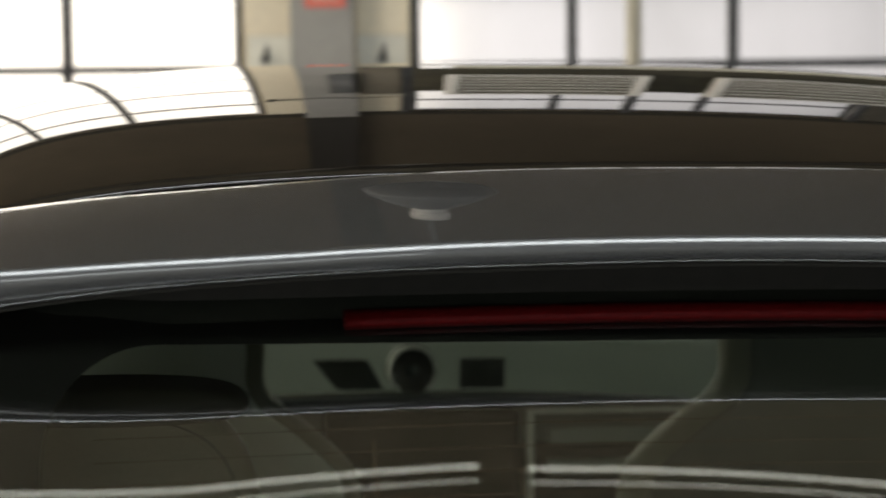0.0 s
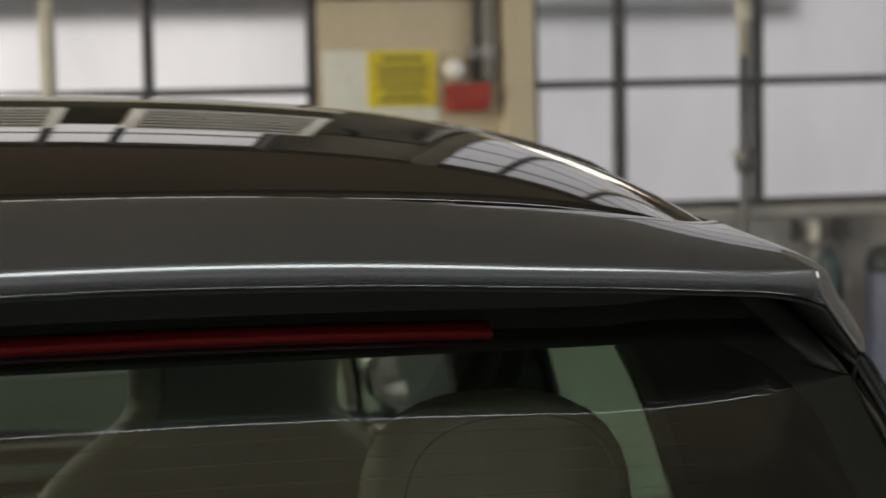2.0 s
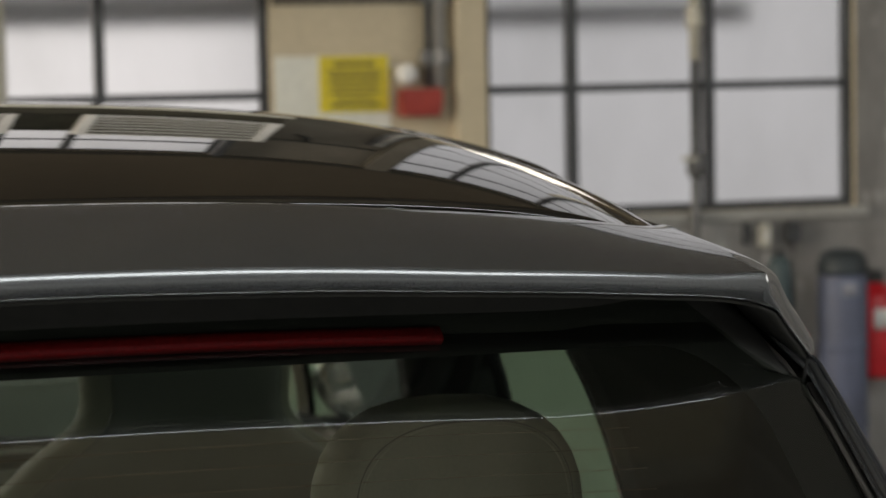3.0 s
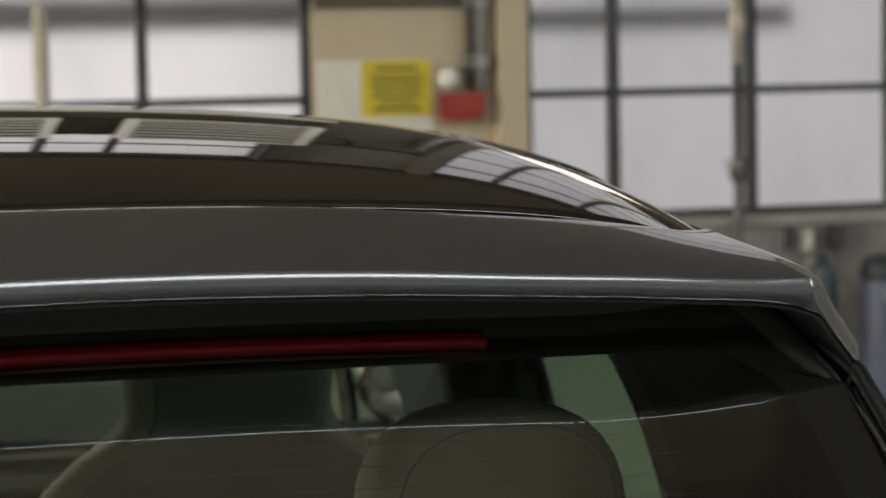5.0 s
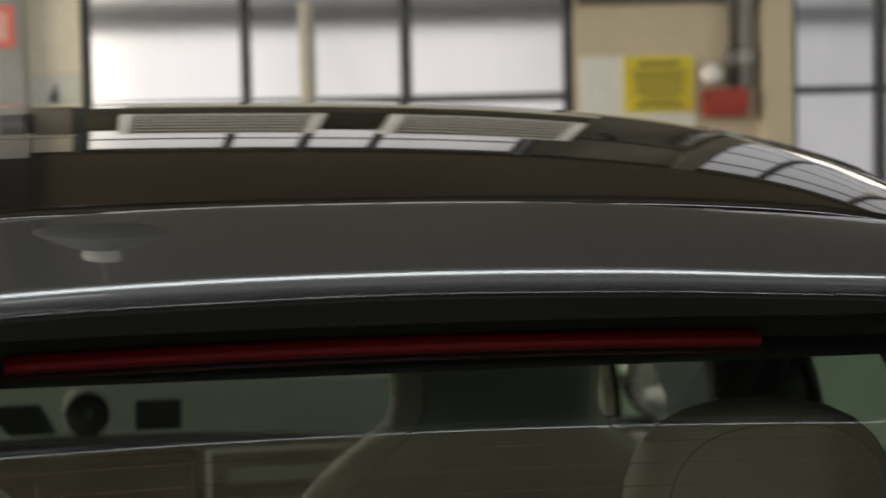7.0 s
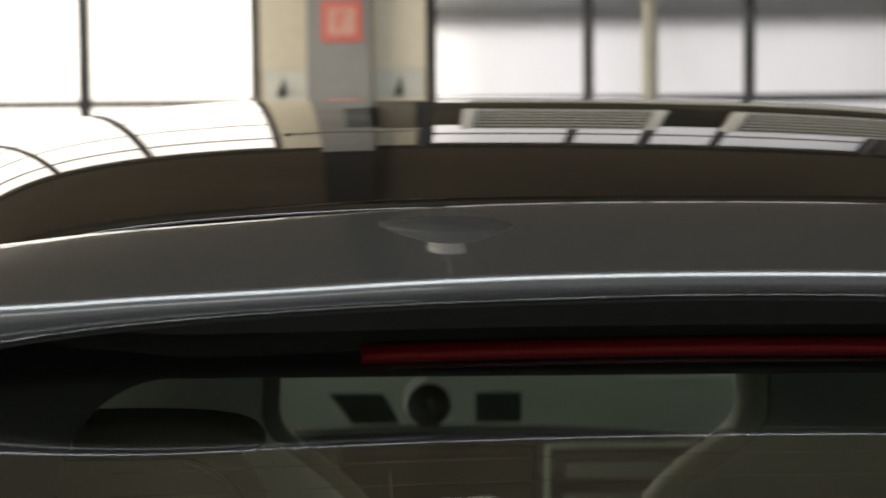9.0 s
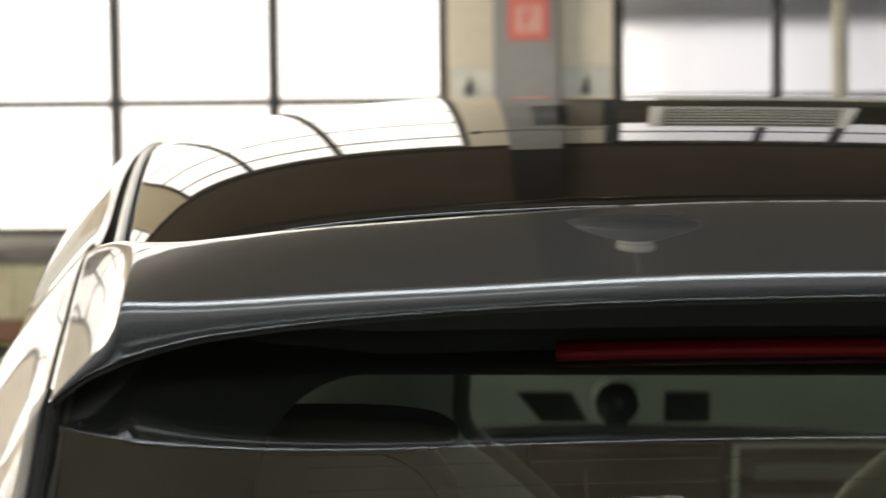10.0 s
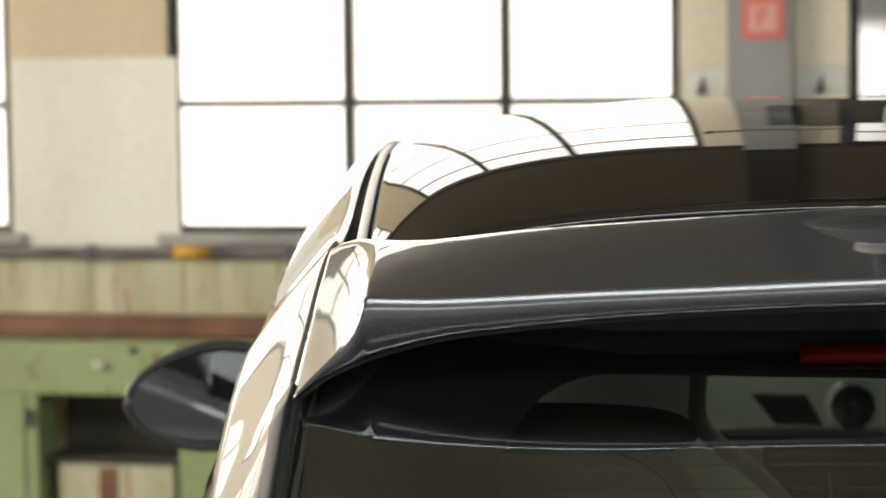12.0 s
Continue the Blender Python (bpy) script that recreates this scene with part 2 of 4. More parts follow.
def lathe(profile, seg=32, axis="z"):
    """A turned body: profile of (radius, height)."""
    bm = bmesh.new()
    rings = []
    for r, h in profile:
        ring = []
        for k in range(seg):
            a = k * math.tau / seg
            c, s = r * math.cos(a), r * math.sin(a)
            ring.append(bm.verts.new({"z": (c, s, h), "y": (c, h, s), "x": (h, c, s)}[axis]))
        rings.append(ring)
    for r0, r1 in zip(rings, rings[1:]):
        for k in range(seg):
            bm.faces.new((r0[k], r0[(k + 1) % seg], r1[(k + 1) % seg], r1[k]))
    bm.faces.new(rings[0])
    bm.faces.new(rings[-1])
    bmesh.ops.remove_doubles(bm, verts=bm.verts, dist=1e-5)
    return bm


def sheet(fn, us, vs, thick=0.0, offset=None):
    """A surface fn(u, v) over a grid; thick closes it into a shell along -offset(u, v) or its normal."""
    bm = bmesh.new()
    g = [[bm.verts.new(fn(u, v)) for v in vs] for u in us]
    for i in range(len(us) - 1):
        for j in range(len(vs) - 1):
            bm.faces.new((g[i][j], g[i + 1][j], g[i + 1][j + 1], g[i][j + 1]))
    if thick:
        bmesh.ops.recalc_face_normals(bm, faces=bm.faces)
        bmesh.ops.solidify(bm, geom=bm.faces[:], thickness=thick)
    return bm


def span(a, b, n):
    return [a + (b - a) * i / n for i in range(n + 1)]


def smooth_curve(xs, ys):
    """Monotone-friendly cubic through the given stations."""
    xs, ys = list(xs), list(ys)
    n = len(xs)
    d = [(ys[i + 1] - ys[i]) / (xs[i + 1] - xs[i]) for i in range(n - 1)]
    s = [d[0]] + [(d[i - 1] * (xs[i + 1] - xs[i]) + d[i] * (xs[i] - xs[i - 1])) / (xs[i + 1] - xs[i - 1]) for i in range(1, n - 1)] + [d[-1]]

    def f(x):
        x = min(max(x, xs[0]), xs[-1])
        i = 0
        while i < n - 2 and x > xs[i + 1]:
            i += 1
        h = xs[i + 1] - xs[i]
        k = (x - xs[i]) / h
        return ((1 + 2 * k) * (1 - k) ** 2 * ys[i] + k * (1 - k) ** 2 * h * s[i] + k * k * (3 - 2 * k) * ys[i + 1] + k * k * (k - 1) * h * s[i + 1])
    return f


def wall(name, axis, at, thick, a0, a1, z0, z1, holes, mat, label):
    """A wall in the plane axis = at (thickness outwards along thick's sign) with rectangular holes (a0, a1, z0, z1)."""
    As = sorted({a0, a1, *[v for h in holes for v in h[:2]]})
    Zs = sorted({z0, z1, *[v for h in holes for v in h[2:]]})
    solid = lambda i, j: 0 <= i < len(As) - 1 and 0 <= j < len(Zs) - 1 and not any(
        h[0] <= (As[i] + As[i + 1]) / 2 <= h[1] and h[2] <= (Zs[j] + Zs[j + 1]) / 2 <= h[3] for h in holes)
    bm = bmesh.new()
    P = (lambda a, d, z: (a, at + d, z)) if axis == "y" else (lambda a, d, z: (at + d, a, z))
    quad = lambda *ps: bm.faces.new([bm.verts.new(P(*p)) for p in ps])
    for i in range(len(As) - 1):
        for j in range(len(Zs) - 1):
            if not solid(i, j):
                continue
            x0, x1, y0, y1 = As[i], As[i + 1], Zs[j], Zs[j + 1]
            for d in (0, thick):
                quad((x0, d, y0), (x1, d, y0), (x1, d, y1), (x0, d, y1))
            for di, dj, e in ((-1, 0, ((x0, y0), (x0, y1))), (1, 0, ((x1, y0), (x1, y1))), (0, -1, ((x0, y0), (x1, y0))), (0, 1, ((x0, y1), (x1, y1)))):
                if not solid(i + di, j + dj):
                    (p, q), (r, s) = e
                    quad((p, 0, q), (r, 0, s), (r, thick, s), (p, thick, q))
    bmesh.ops.remove_doubles(bm, verts=bm.verts, dist=1e-5)
    return tagged(put(name, bm, mat), label, "wall", kind="structure")


# ---- the hall ----
SILL, TOP = 1.125, 3.84
BARS = (1.62, 2.095, 2.57, 3.045, 3.52)   # heights of the glazing bars
WINDOWS = {  # west edge, mullions, east edge
    "window_5": (-7.86, (-7.20, -6.56), -5.94),
    "window_1": (-5.23, (-4.59, -3.95), -3.33),
    "window_2": (-2.69, (-1.985, -1.385), -0.735),
    "window_3": (-0.12, (0.475, 1.068), 1.70),
    "window_4": (2.53, (2.896, 3.467), 4.085),
}
N = HALL_N
UPPER = worn("brown_upper_wall", (0.088, 0.069, 0.045), (0.062, 0.048, 0.032), 0.85, 0.9, 20.0, 0.25)
holes = [(a, b, SILL, TOP) for a, _, b in WINDOWS.values()]
wall("wall_north", "y", N, 0.10, HALL_W, HALL_E, 0, HALL_H, holes, CREAM, "cream painted hall wall with tall steel windows")
swin = [(wx - 2.1, wx + 2.1, 1.0, 2.8) for wx in (-5.6, 0.0)]
wall("wall_south", "y", HALL_S, -0.35, HALL_W, HALL_E, 0, HALL_H, swin, worn("dark_stained_wall", (0.15, 0.14, 0.13), (0.09, 0.085, 0.08), 0.85, 1.2, 26.0, 0.3), "stained hall wall with wide window openings")
wall("wall_west", "x", HALL_W, -0.35, HALL_S, HALL_N, 0, HALL_H, [(0.6, 6.6, 2.1, 4.7)], DIRTY, "stained hall wall with one wide window opening")
wall("wall_east", "x", HALL_E, 0.35, HALL_S, HALL_N, 0, HALL_H, [(-1.5, 3.5, 2.2, 4.6)], DIRTY, "stained hall wall with one wide window opening")
tagged(put("floor", box(HALL_W, HALL_E, HALL_S, HALL_N, -0.2, 0), FLOOR), "oil-stained grey concrete workshop floor", "floor", kind="structure")
bm = bmesh.new()
for x0, x1, y0, y1 in ((HALL_W, HALL_E, HALL_S, SKYLIGHT_2[2]), (HALL_W, SKYLIGHT_2[0], SKYLIGHT_2[2], SKYLIGHT_2[3]), (SKYLIGHT_2[1], HALL_E, SKYLIGHT_2[2], SKYLIGHT_2[3]), (HALL_W, HALL_E, SKYLIGHT_2[3], SKYLIGHT[2]), (HALL_W, HALL_E, SKYLIGHT[3], HALL_N), (HALL_W, SKYLIGHT[0], SKYLIGHT[2], SKYLIGHT[3]), (SKYLIGHT[1], HALL_E, SKYLIGHT[2], SKYLIGHT[3])):
    add_box(bm, x0, x1, y0, y1, HALL_H, HALL_H + 0.2)
# opaque unseen covers, added to keep blue sky out of the reflections
SKY_BLOCKER = worn("brown_sky_blocker", (0.30, 0.26, 0.19), (0.20, 0.17, 0.12), 0.6, 2.0, 30.0, 0.1)
for x0, x1, y0, y1 in (SKYLIGHT, SKYLIGHT_2):
    tagged(put("skylight_cover", box(x0 - 0.05, x1 + 0.05, y0 - 0.05, y1 + 0.05, HALL_H + 0.205, HALL_H + 0.23), SKY_BLOCKER), "opaque brown cover added over the skylight to block the sky", "skylight", kind="structure")
tagged(put("ceiling", bm, CEIL), "grey boarded hall ceiling with a skylight", "ceiling", kind="structure")
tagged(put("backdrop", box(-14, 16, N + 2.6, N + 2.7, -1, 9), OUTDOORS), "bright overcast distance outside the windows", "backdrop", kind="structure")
ground = put("ground", box(-14, 16, N + 0.11, N + 2.6, -0.2, 0.0), DIRTY)
tagged(ground, "pale yard ground outside the hall", "ground", kind="structure")
tagged(put("trim", box(HALL_W, HALL_E, N - 0.02, N, TOP + 0.10, HALL_H), UPPER), "brown boarded upper wall", "trim", kind="structure")
tagged(put("trim", box(HALL_W, HALL_E, N - 0.035, N, TOP + 0.006, TOP + 0.10), worn("dark_lintel_paint", (0.030, 0.025, 0.018), (0.022, 0.018, 0.013), 0.8, 1.2, 24.0, 0.2)), "dark painted lintel over the windows", "trim", kind="structure")
# pale lower coat on the wall piers, 4 mm proud
for a, b, top in ((-3.325, -2.65, 1.80), (-0.72, -0.56, 1.74), (-0.315, -0.13, 1.74), (1.715, 2.16, 1.765)):
    tagged(put("trim", box(a, b, N - 0.004, N, 1.075, top), PALE), "pale grey lower coat of wall paint", "trim", kind="structure")
tagged(put("trim", box(4.09, HALL_E, N - 0.004, N, 1.10, TOP), DIRTY), "stained grey wall end", "trim", kind="structure")
tagged(put("trim", box(-0.5, HALL_E, N - 0.005, N, 0.0, 1.10), DIRTY), "stained grey wall base below the sills", "trim", kind="structure")


SILL_GREY = worn("worn_sill_grey", (0.37, 0.36, 0.335), (0.25, 0.24, 0.22), 0.8, 4.0, 40.0, 0.2)


def window(name, a, mullions, b):
    w = thing(name, "tall steel-framed window with frosted panes", "window", kind="structure")
    y0, y1 = N + 0.02, N + 0.075
    for x0, x1, z0, z1 in ((a, a + 0.035, SILL, TOP), (b - 0.035, b, SILL, TOP)):
        part("frame", box(x0, x1, y0, y1, z0, z1, 0.004), STEEL, w)
    for z in (SILL, TOP - 0.03):
        part("frame", box(a + 0.035, b - 0.035, y0, y1, z, z + 0.03, 0.004), STEEL, w)
    xs = [a + 0.035, *mullions, b - 0.035]
    for x in mullions:
        part("mullion", box(x - 0.019, x + 0.019, y0 - 0.014, y1, SILL + 0.03, TOP - 0.03, 0.004), STEEL, w)
    levels = (SILL + 0.015, *BARS, TOP - 0.015)
    for i in range(3):
        l = xs[i] + (0.019 if i else 0)
        r = xs[i + 1] - (0.019 if i < 2 else 0)
        for z in BARS:
            part("glazing_bar", box(l, r, y0 - 0.012, y1 - 0.005, z - 0.015, z + 0.015, 0.003), STEEL, w)
        for z0, z1 in zip(levels, levels[1:]):
            p = part("pane", box(l, r, N + 0.045, N + 0.051, z0 + 0.015, z1 - 0.015), FROSTED, w)
            p.visible_shadow = False
    part("sill", box(a - 0.05, b + 0.05, N - 0.03, N + 0.02, SILL - 0.045, SILL - 0.002, 0.008), SILL_GREY, w, "worn grey concrete sill")
    return w


for wname, (a, mull, b) in WINDOWS.items():
    window(wname, a, mull, b)

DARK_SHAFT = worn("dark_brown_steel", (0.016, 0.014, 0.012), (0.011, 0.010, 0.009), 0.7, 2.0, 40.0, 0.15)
# brighter copy of the cream wall colour: glare from the windows painted in
GLARE_CREAM = worn("glare_cream_paint", (0.86, 0.78, 0.62), (0.78, 0.69, 0.54), 0.75, 1.4, 30.0, 0.2, streak=3.0)
for a, b in ((-0.73, -0.56), (-0.315, -0.125)):
    tagged(put("trim", box(a, b, N - 0.004, N, 1.743, TOP + 0.12), GLARE_CREAM), "cream wall pier lightened for window glare", "trim", kind="structure")
GRIMY_SHADED = worn("grimy_shaded_brown", (0.17, 0.15, 0.118), (0.11, 0.095, 0.073), 0.8, 2.4, 24.0, 0.25, streak=2.0)
# shadow at the top of the pier is put into this darker brown
tagged(put("trim", box(1.715, 2.40, N - 0.004, N, 1.955, TOP), GRIMY_SHADED), "grimy brown upper part of the wall pier, darkened for shadow", "trim", kind="structure")
# steel column with a girder running over the car
col = thing("steel_column", "dark grey steel column against the wall", "column", pose(-0.44, N - 0.06, 0), kind="structure")
part("flange", box(-0.115, 0.115, -0.012, 0.0, 0, TOP + 0.12), COLUMN, col)
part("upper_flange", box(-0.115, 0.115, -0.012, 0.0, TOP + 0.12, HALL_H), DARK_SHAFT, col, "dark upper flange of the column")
part("flange", box(-0.115, 0.115, 0.046, 0.058, 0, HALL_H), COLUMN, col)
part("web", box(-0.008, 0.008, 0.0, 0.046, 0, HALL_H), COLUMN, col)
gird = thing("roof_girder", "dark riveted steel roof girder", "girder", pose(-0.44, 0, HALL_H - 0.5), kind="structure")
part("flange", box(-0.14, 0.14, SKYLIGHT[3] + 0.1, N - 0.08, -0.02, 0.0), COLUMN, gird)
part("flange", box(-0.14, 0.14, SKYLIGHT[3] + 0.1, N - 0.08, 0.46, 0.49), COLUMN, gird)
part("web", box(-0.012, 0.012, SKYLIGHT[3] + 0.1, N - 0.08, 0.0, 0.46), COLUMN, gird)
light = thing("skylight", "unseen roof light added for the rear glass haze, with steel kerb bars", "skylight", kind="structure")
for y in (SKYLIGHT[2], SKYLIGHT[3] - 0.06):
    part("kerb_bar", box(SKYLIGHT[0], SKYLIGHT[1], y, y + 0.06, HALL_H + 0.02, HALL_H + 0.10), STEEL, light)


def glow_build(t, b):
    b.inputs["Base Color"].default_value = (0.8, 0.82, 0.8, 1)
    b.inputs["Emission Color"].default_value = (0.93, 1.0, 0.95, 1)
    b.inputs["Emission Strength"].default_value = 2.6


GLOW = material("reflection_strip_glow", glow_build)


def reflection_strip(x0, y0, x1, y1, hang):
    """A slim glowing rail and thin wire, added for bright lines in the rear glass, hung level on two wires."""
    a = math.atan2(y1 - y0, x1 - x0)
    n = math.hypot(x1 - x0, y1 - y0)
    th = thing("reflection_strip", "slim glowing strip added to reflect as a line in the rear glass", "lamp", pose(x0, y0, 5.0, 0, 0, math.degrees(a)), "strip lights")
    part("diffuser", box(0, n, -0.005, 0.005, 0.0, 0.006), GLOW, th, "pale glowing face of the added strip")
    part("rail", box(0, n, -0.004, 0.004, 0.006, 0.022), PIPE_CREAM, th, "pale metal rail")
    part("edge_strip", box(0, n, -0.036, -0.032, 0.004, 0.010), GLOW, th, "thin lit edge strip")
    for k in (0.2, 0.5, 0.8):
        part("bracket", box(n * k - 0.006, n * k + 0.006, -0.032, -0.004, 0.008, 0.012), PIPE_CREAM, th)
    for x in hang:
        d = (x - x0) / math.cos(a)
        part("wire", tube([(d, 0, 0.02), (d, 0, 1.2), (d, 0, HALL_H + 0.206 - 5.0)], 0.0004, 6), STEEL, th, "thin steel wire", True)
    return th


# no such lamps known: placed where their reflection draws the lines
reflection_strip(-0.95, 1.285, 0.44, 1.47, (-0.62, 0.30))
reflection_strip(0.59, 1.478, 2.32, 1.66, (0.66, 2.31))

# ---- the car ----
CAR = thing("car", "dark grey metallic estate car with a black glass roof", "car", pose(0.2021, 1.7966, 0, 0, 0.85, 7.0))
edge_x = smooth_curve((-0.1, 0.0, 0.26, 0.8, 1.4, 2.0, 2.3), (0.682, 0.688, 0.696, 0.724, 0.748, 0.740, 0.725))


def roof(x, y):
    """Height of the roof: an arch along the car, rounded off towards the side edges."""
    mid = 1.5730 + 0.32627 * y - 0.21234 * y ** 2 - 0.01055 * y ** 3 + 0.04408 * y ** 4 - 0.00965 * y ** 5 - 0.10 * max(0.0, y - 1.4) ** 2
    a, v = x * x, min(y, 1.05)
    crown = (0.03966 + 0.03667 * v - 0.04393 * v * v) * a + (0.17171 - 0.10752 * v + 0.12390 * v * v) * a ** 2
    return mid - crown - (0.03864 * v - 0.24057) * a ** 3 - (1.02167 - 0.57401 * v) * a ** 4 - max(0.0, 8.3 - 9.4 * v) * a ** 8


# glass roof panel and the painted roof skin round it
def sag(x, y):
    """The glass lies a little lower along its east edge."""
    k = min(1.0, max(0.0, (x - 0.55) / 0.10))
    return (0.003 + 0.016 * max(0.0, min(0.35, y - 0.42))) * k * k * (3 - 2 * k)


part("roof_glass", sheet(lambda u, y: Vector((u * (edge_x(y) - 0.015), y, roof(u * (edge_x(y) - 0.015), y) - sag(u * (edge_x(y) - 0.015), y))), span(-1, 1, 70), span(0.196, 1.86, 70), 0.006), ROOF_GLASS, CAR, "black glossy panoramic roof glass", True)
part("roof_skin", sheet(lambda u, y: Vector((u * edge_x(y), y, roof(u * edge_x(y), y) - 0.012)), span(-1, 1, 40), span(0.2, 2.1, 40), 0.012), PAINT, CAR, "grey painted roof frame", True)
for s in (-1, 1):
    strip = lambda lo, hi, lift, s=s: (lambda k, y: Vector((s * (edge_x(y) - lo + (lo - hi) * k), y, roof(edge_x(y) - lo + (lo - hi) * k, y) + lift)))
    if s > 0:
        edge = ((0.0290, -0.004), (0.0278, -0.001), (0.0270, 0.0015), (0.0262, 0.004), (0.0254, 0.0062), (0.0245, 0.0074), (0.0225, 0.008), (0.016, 0.0066), (0.012, 0.003))
        part("roof_trim", sheet(lambda i, y: Vector((edge_x(y) - edge[i][0], y, roof(edge_x(y) - 0.024, y) + edge[i][1])), range(9), span(0.272, 1.88, 60), 0.002), SATIN, CAR, "thin bright roof strip", True)
    else:
        part("roof_trim", sheet(lambda k, y: Vector((0.024 - 0.012 * k - edge_x(y), y, roof(edge_x(y) - 0.024 + 0.012 * k, y) + 0.0045 * math.sqrt(max(0.0, 1 - (2 * k - 1) ** 2)))), span(0, 1, 12), span(0.272, 1.88, 60), 0.002), PALE_TRIM, CAR, "thin bright roof strip", True)
    part("roof_channel", sheet(strip(0.012, -0.001, -0.004), span(0, 1, 5), span(0.27, 1.95, 40), 0.006), UNDER, CAR, "black rubber roof channel", True)

# rear spoiler: a top from front edge to rear lip, and a slanting facet at either end
TOP_F, TOP_R = 0.660, 0.647          # half widths of the top at its front and rear
front_y = smooth_curve((0, 0.55, 0.60, 0.635, 0.66, 0.685, 0.703), (0.195, 0.195, 0.205, 0.228, 0.258, 0.290, 0.300))
front_z = smooth_curve((-0.24, 0, 0.24, 0.34, 0.42, 0.54, 0.604, 0.635, 0.66, 0.685, 0.703), (1.627, 1.6315, 1.627, 1.620, 1.614, 1.603, 1.594, 1.5905, 1.590, 1.5875, 1.578))
rear_z = smooth_curve((-0.23, 0, 0.23, 0.37, 0.486, 0.55, 0.586, 0.647), (1.5825, 1.587, 1.5825, 1.5745, 1.568, 1.5635, 1.5615, 1.5610))
low_z = smooth_curve((-0.15, 0, 0.15, 0.25, 0.33, 0.46, 0.54, 0.59, 0.62, 0.65, 0.676, 0.692, 0.707), (1.563, 1.5655, 1.563, 1.560, 1.556, 1.546, 1.5365, 1.528, 1.5195, 1.509, 1.498, 1.4865, 1.474))
low_east = smooth_curve((-0.15, 0, 0.15, 0.25, 0.33, 0.46, 0.54, 0.59, 0.62, 0.65, 0.676, 0.692, 0.707), (1.563, 1.5655, 1.563, 1.560, 1.556, 1.549, 1.5435, 1.540, 1.536, 1.529, 1.515, 1.501, 1.480))
end_x = smooth_curve((0, 0.15, 0.4, 0.65, 0.85, 1), (0.647, 0.651, 0.662, 0.678, 0.693, 0.706))
end_z = smooth_curve((0, 0.15, 0.4, 0.65, 0.85, 1), (1.561, 1.548, 1.5265, 1.5075, 1.492, 1.4775))


# turn of the lip's surface in degrees from upright, and the length on the way there
LIP = ((60, 0.0006), (40, 0.0007), (29, 0.0007), (25, 0.0016), (21, 0.0016), (16, 0.0016), (8, 0.0018), (0, 0.0009), (-12, 0.0011), (-24, 0.0016), (-31, 0.0026), (-40, 0.0034), (-49, 0.0032), (-60, 0.0022), (-74, 0.0016))


def spoiler_section(s, u):
    """The section at u: 0 in the middle, 1 at the crease, 2 at the tip; front edge, top, lip, rear face, underside."""
    w = max(0.0, u - 1)
    v = min(1.0, u)
    xf = v * TOP_F + 0.043 * w
    xr = end_x(w) if w else v * TOP_R
    yf, zf = front_y(xf), front_z(xf)
    zr = end_z(w) if w else rear_z(xr)
    zl = min((low_east if s > 0 else low_z)(min(0.707, xr)), zr - 0.002)
    yr = 0.022 * (xr / 0.7) ** 2 + 0.016 * w
    m = 0.018 + 0.018 * v ** 4   # depth over which the top rolls off from its front edge
    pts = [(xf, yf, zf - 0.03), (xf, yf, zf - 0.005), (xf, yf - 0.0006, zf - 0.003), (xf, yf - 0.002, zf - 0.0016)]
    h = zr - zl
    # the lip: a tight crease, a narrow chamfer, then a roll under
    size = min(1.0, h / 0.0215)
    lip = [(0.0, 0.0)]
    turns = [77, *(a for a, _ in LIP)]
    for a0, (a1, length) in zip(turns, LIP):
        a = radians((a0 + a1) / 2)
        length *= size * (1.0 if a1 > 5 else (h - 0.0078 * size) / (0.0135 * size))
        lip.append((lip[-1][0] - length * math.sin(a), lip[-1][1] - length * math.cos(a)))
    yc = yr - min(q[0] for q in lip)
    drop = h / -lip[-1][1]
    run = yf - yc
    for k in (0.025, 0.05, 0.08, 0.115, 0.155, 0.2, 0.26, 0.33, 0.41, 0.49, 0.57, 0.65, 0.73, 0.81, 0.89, 0.95, 0.985):
        d = k * run
        fall = (d * d / (2 * m) if d < m else d - m / 2) / (run - m / 2)
        lift = (0.0018 + 0.002 * v ** 8) * math.sin(math.pi * k)
        out = (0.017 + 0.017 * s) * min(1.0, 1 - max(0.0, 1 - w / 0.3) ** 2) * (1 - 0.28 * w) * 9.5 * k ** 3 * (1 - k) if w else 0.0
        pts.append((xf + (xr - xf) * k + out, yf - d, zf - 0.001 + (zr - zf + 0.001) * fall + lift * min(1.0, d / 0.03)))
    for dy, dz in lip:
        pts.append((xr, yc + dy, zr + dz * drop))
    pts += [(xr, yc + lip[-1][0] + 0.004, zl), (xr, yc + lip[-1][0] + 0.022, zl + 0.0005)]
    return [Vector((s * x, y, z)) for x, y, z in pts]


def rounded(sd, u):
    """The section with its crease rounded, broadly at the front and tightly at the rear."""
    arc = lambda q: 1 + q / 0.66 if q < 0 else 1 + q / 0.088
    q = (u - 1) * (0.66 if u < 1 else 0.088)
    out = []
    wide, tight = ([spoiler_section(sd, max(0.0, min(2.0, arc(q + d * o)))) for o in (-1, -0.5, 0, 0.5, 1)] for d in (0.030, 0.0035))
    n = len(wide[0])
    if abs(q) > 0.088 - 0.034 and q > 0:
        d = max(0.0, (0.088 - q) / 0.034)
        wide = [spoiler_section(sd, max(0.0, min(2.0, arc(q + 0.034 * d * o)))) for o in (-1, -0.5, 0, 0.5, 1)]
        tight = [spoiler_section(sd, u)] * 5 if d < 0.2 else tight
    for k in range(n):
        f = max(0.0, 1 - max(0, k - 3) / 14)
        a, b = (sum((sec[k] for sec in g), Vector()) / 5 for g in (wide, tight))
        out.append(b.lerp(a, f))
    return out


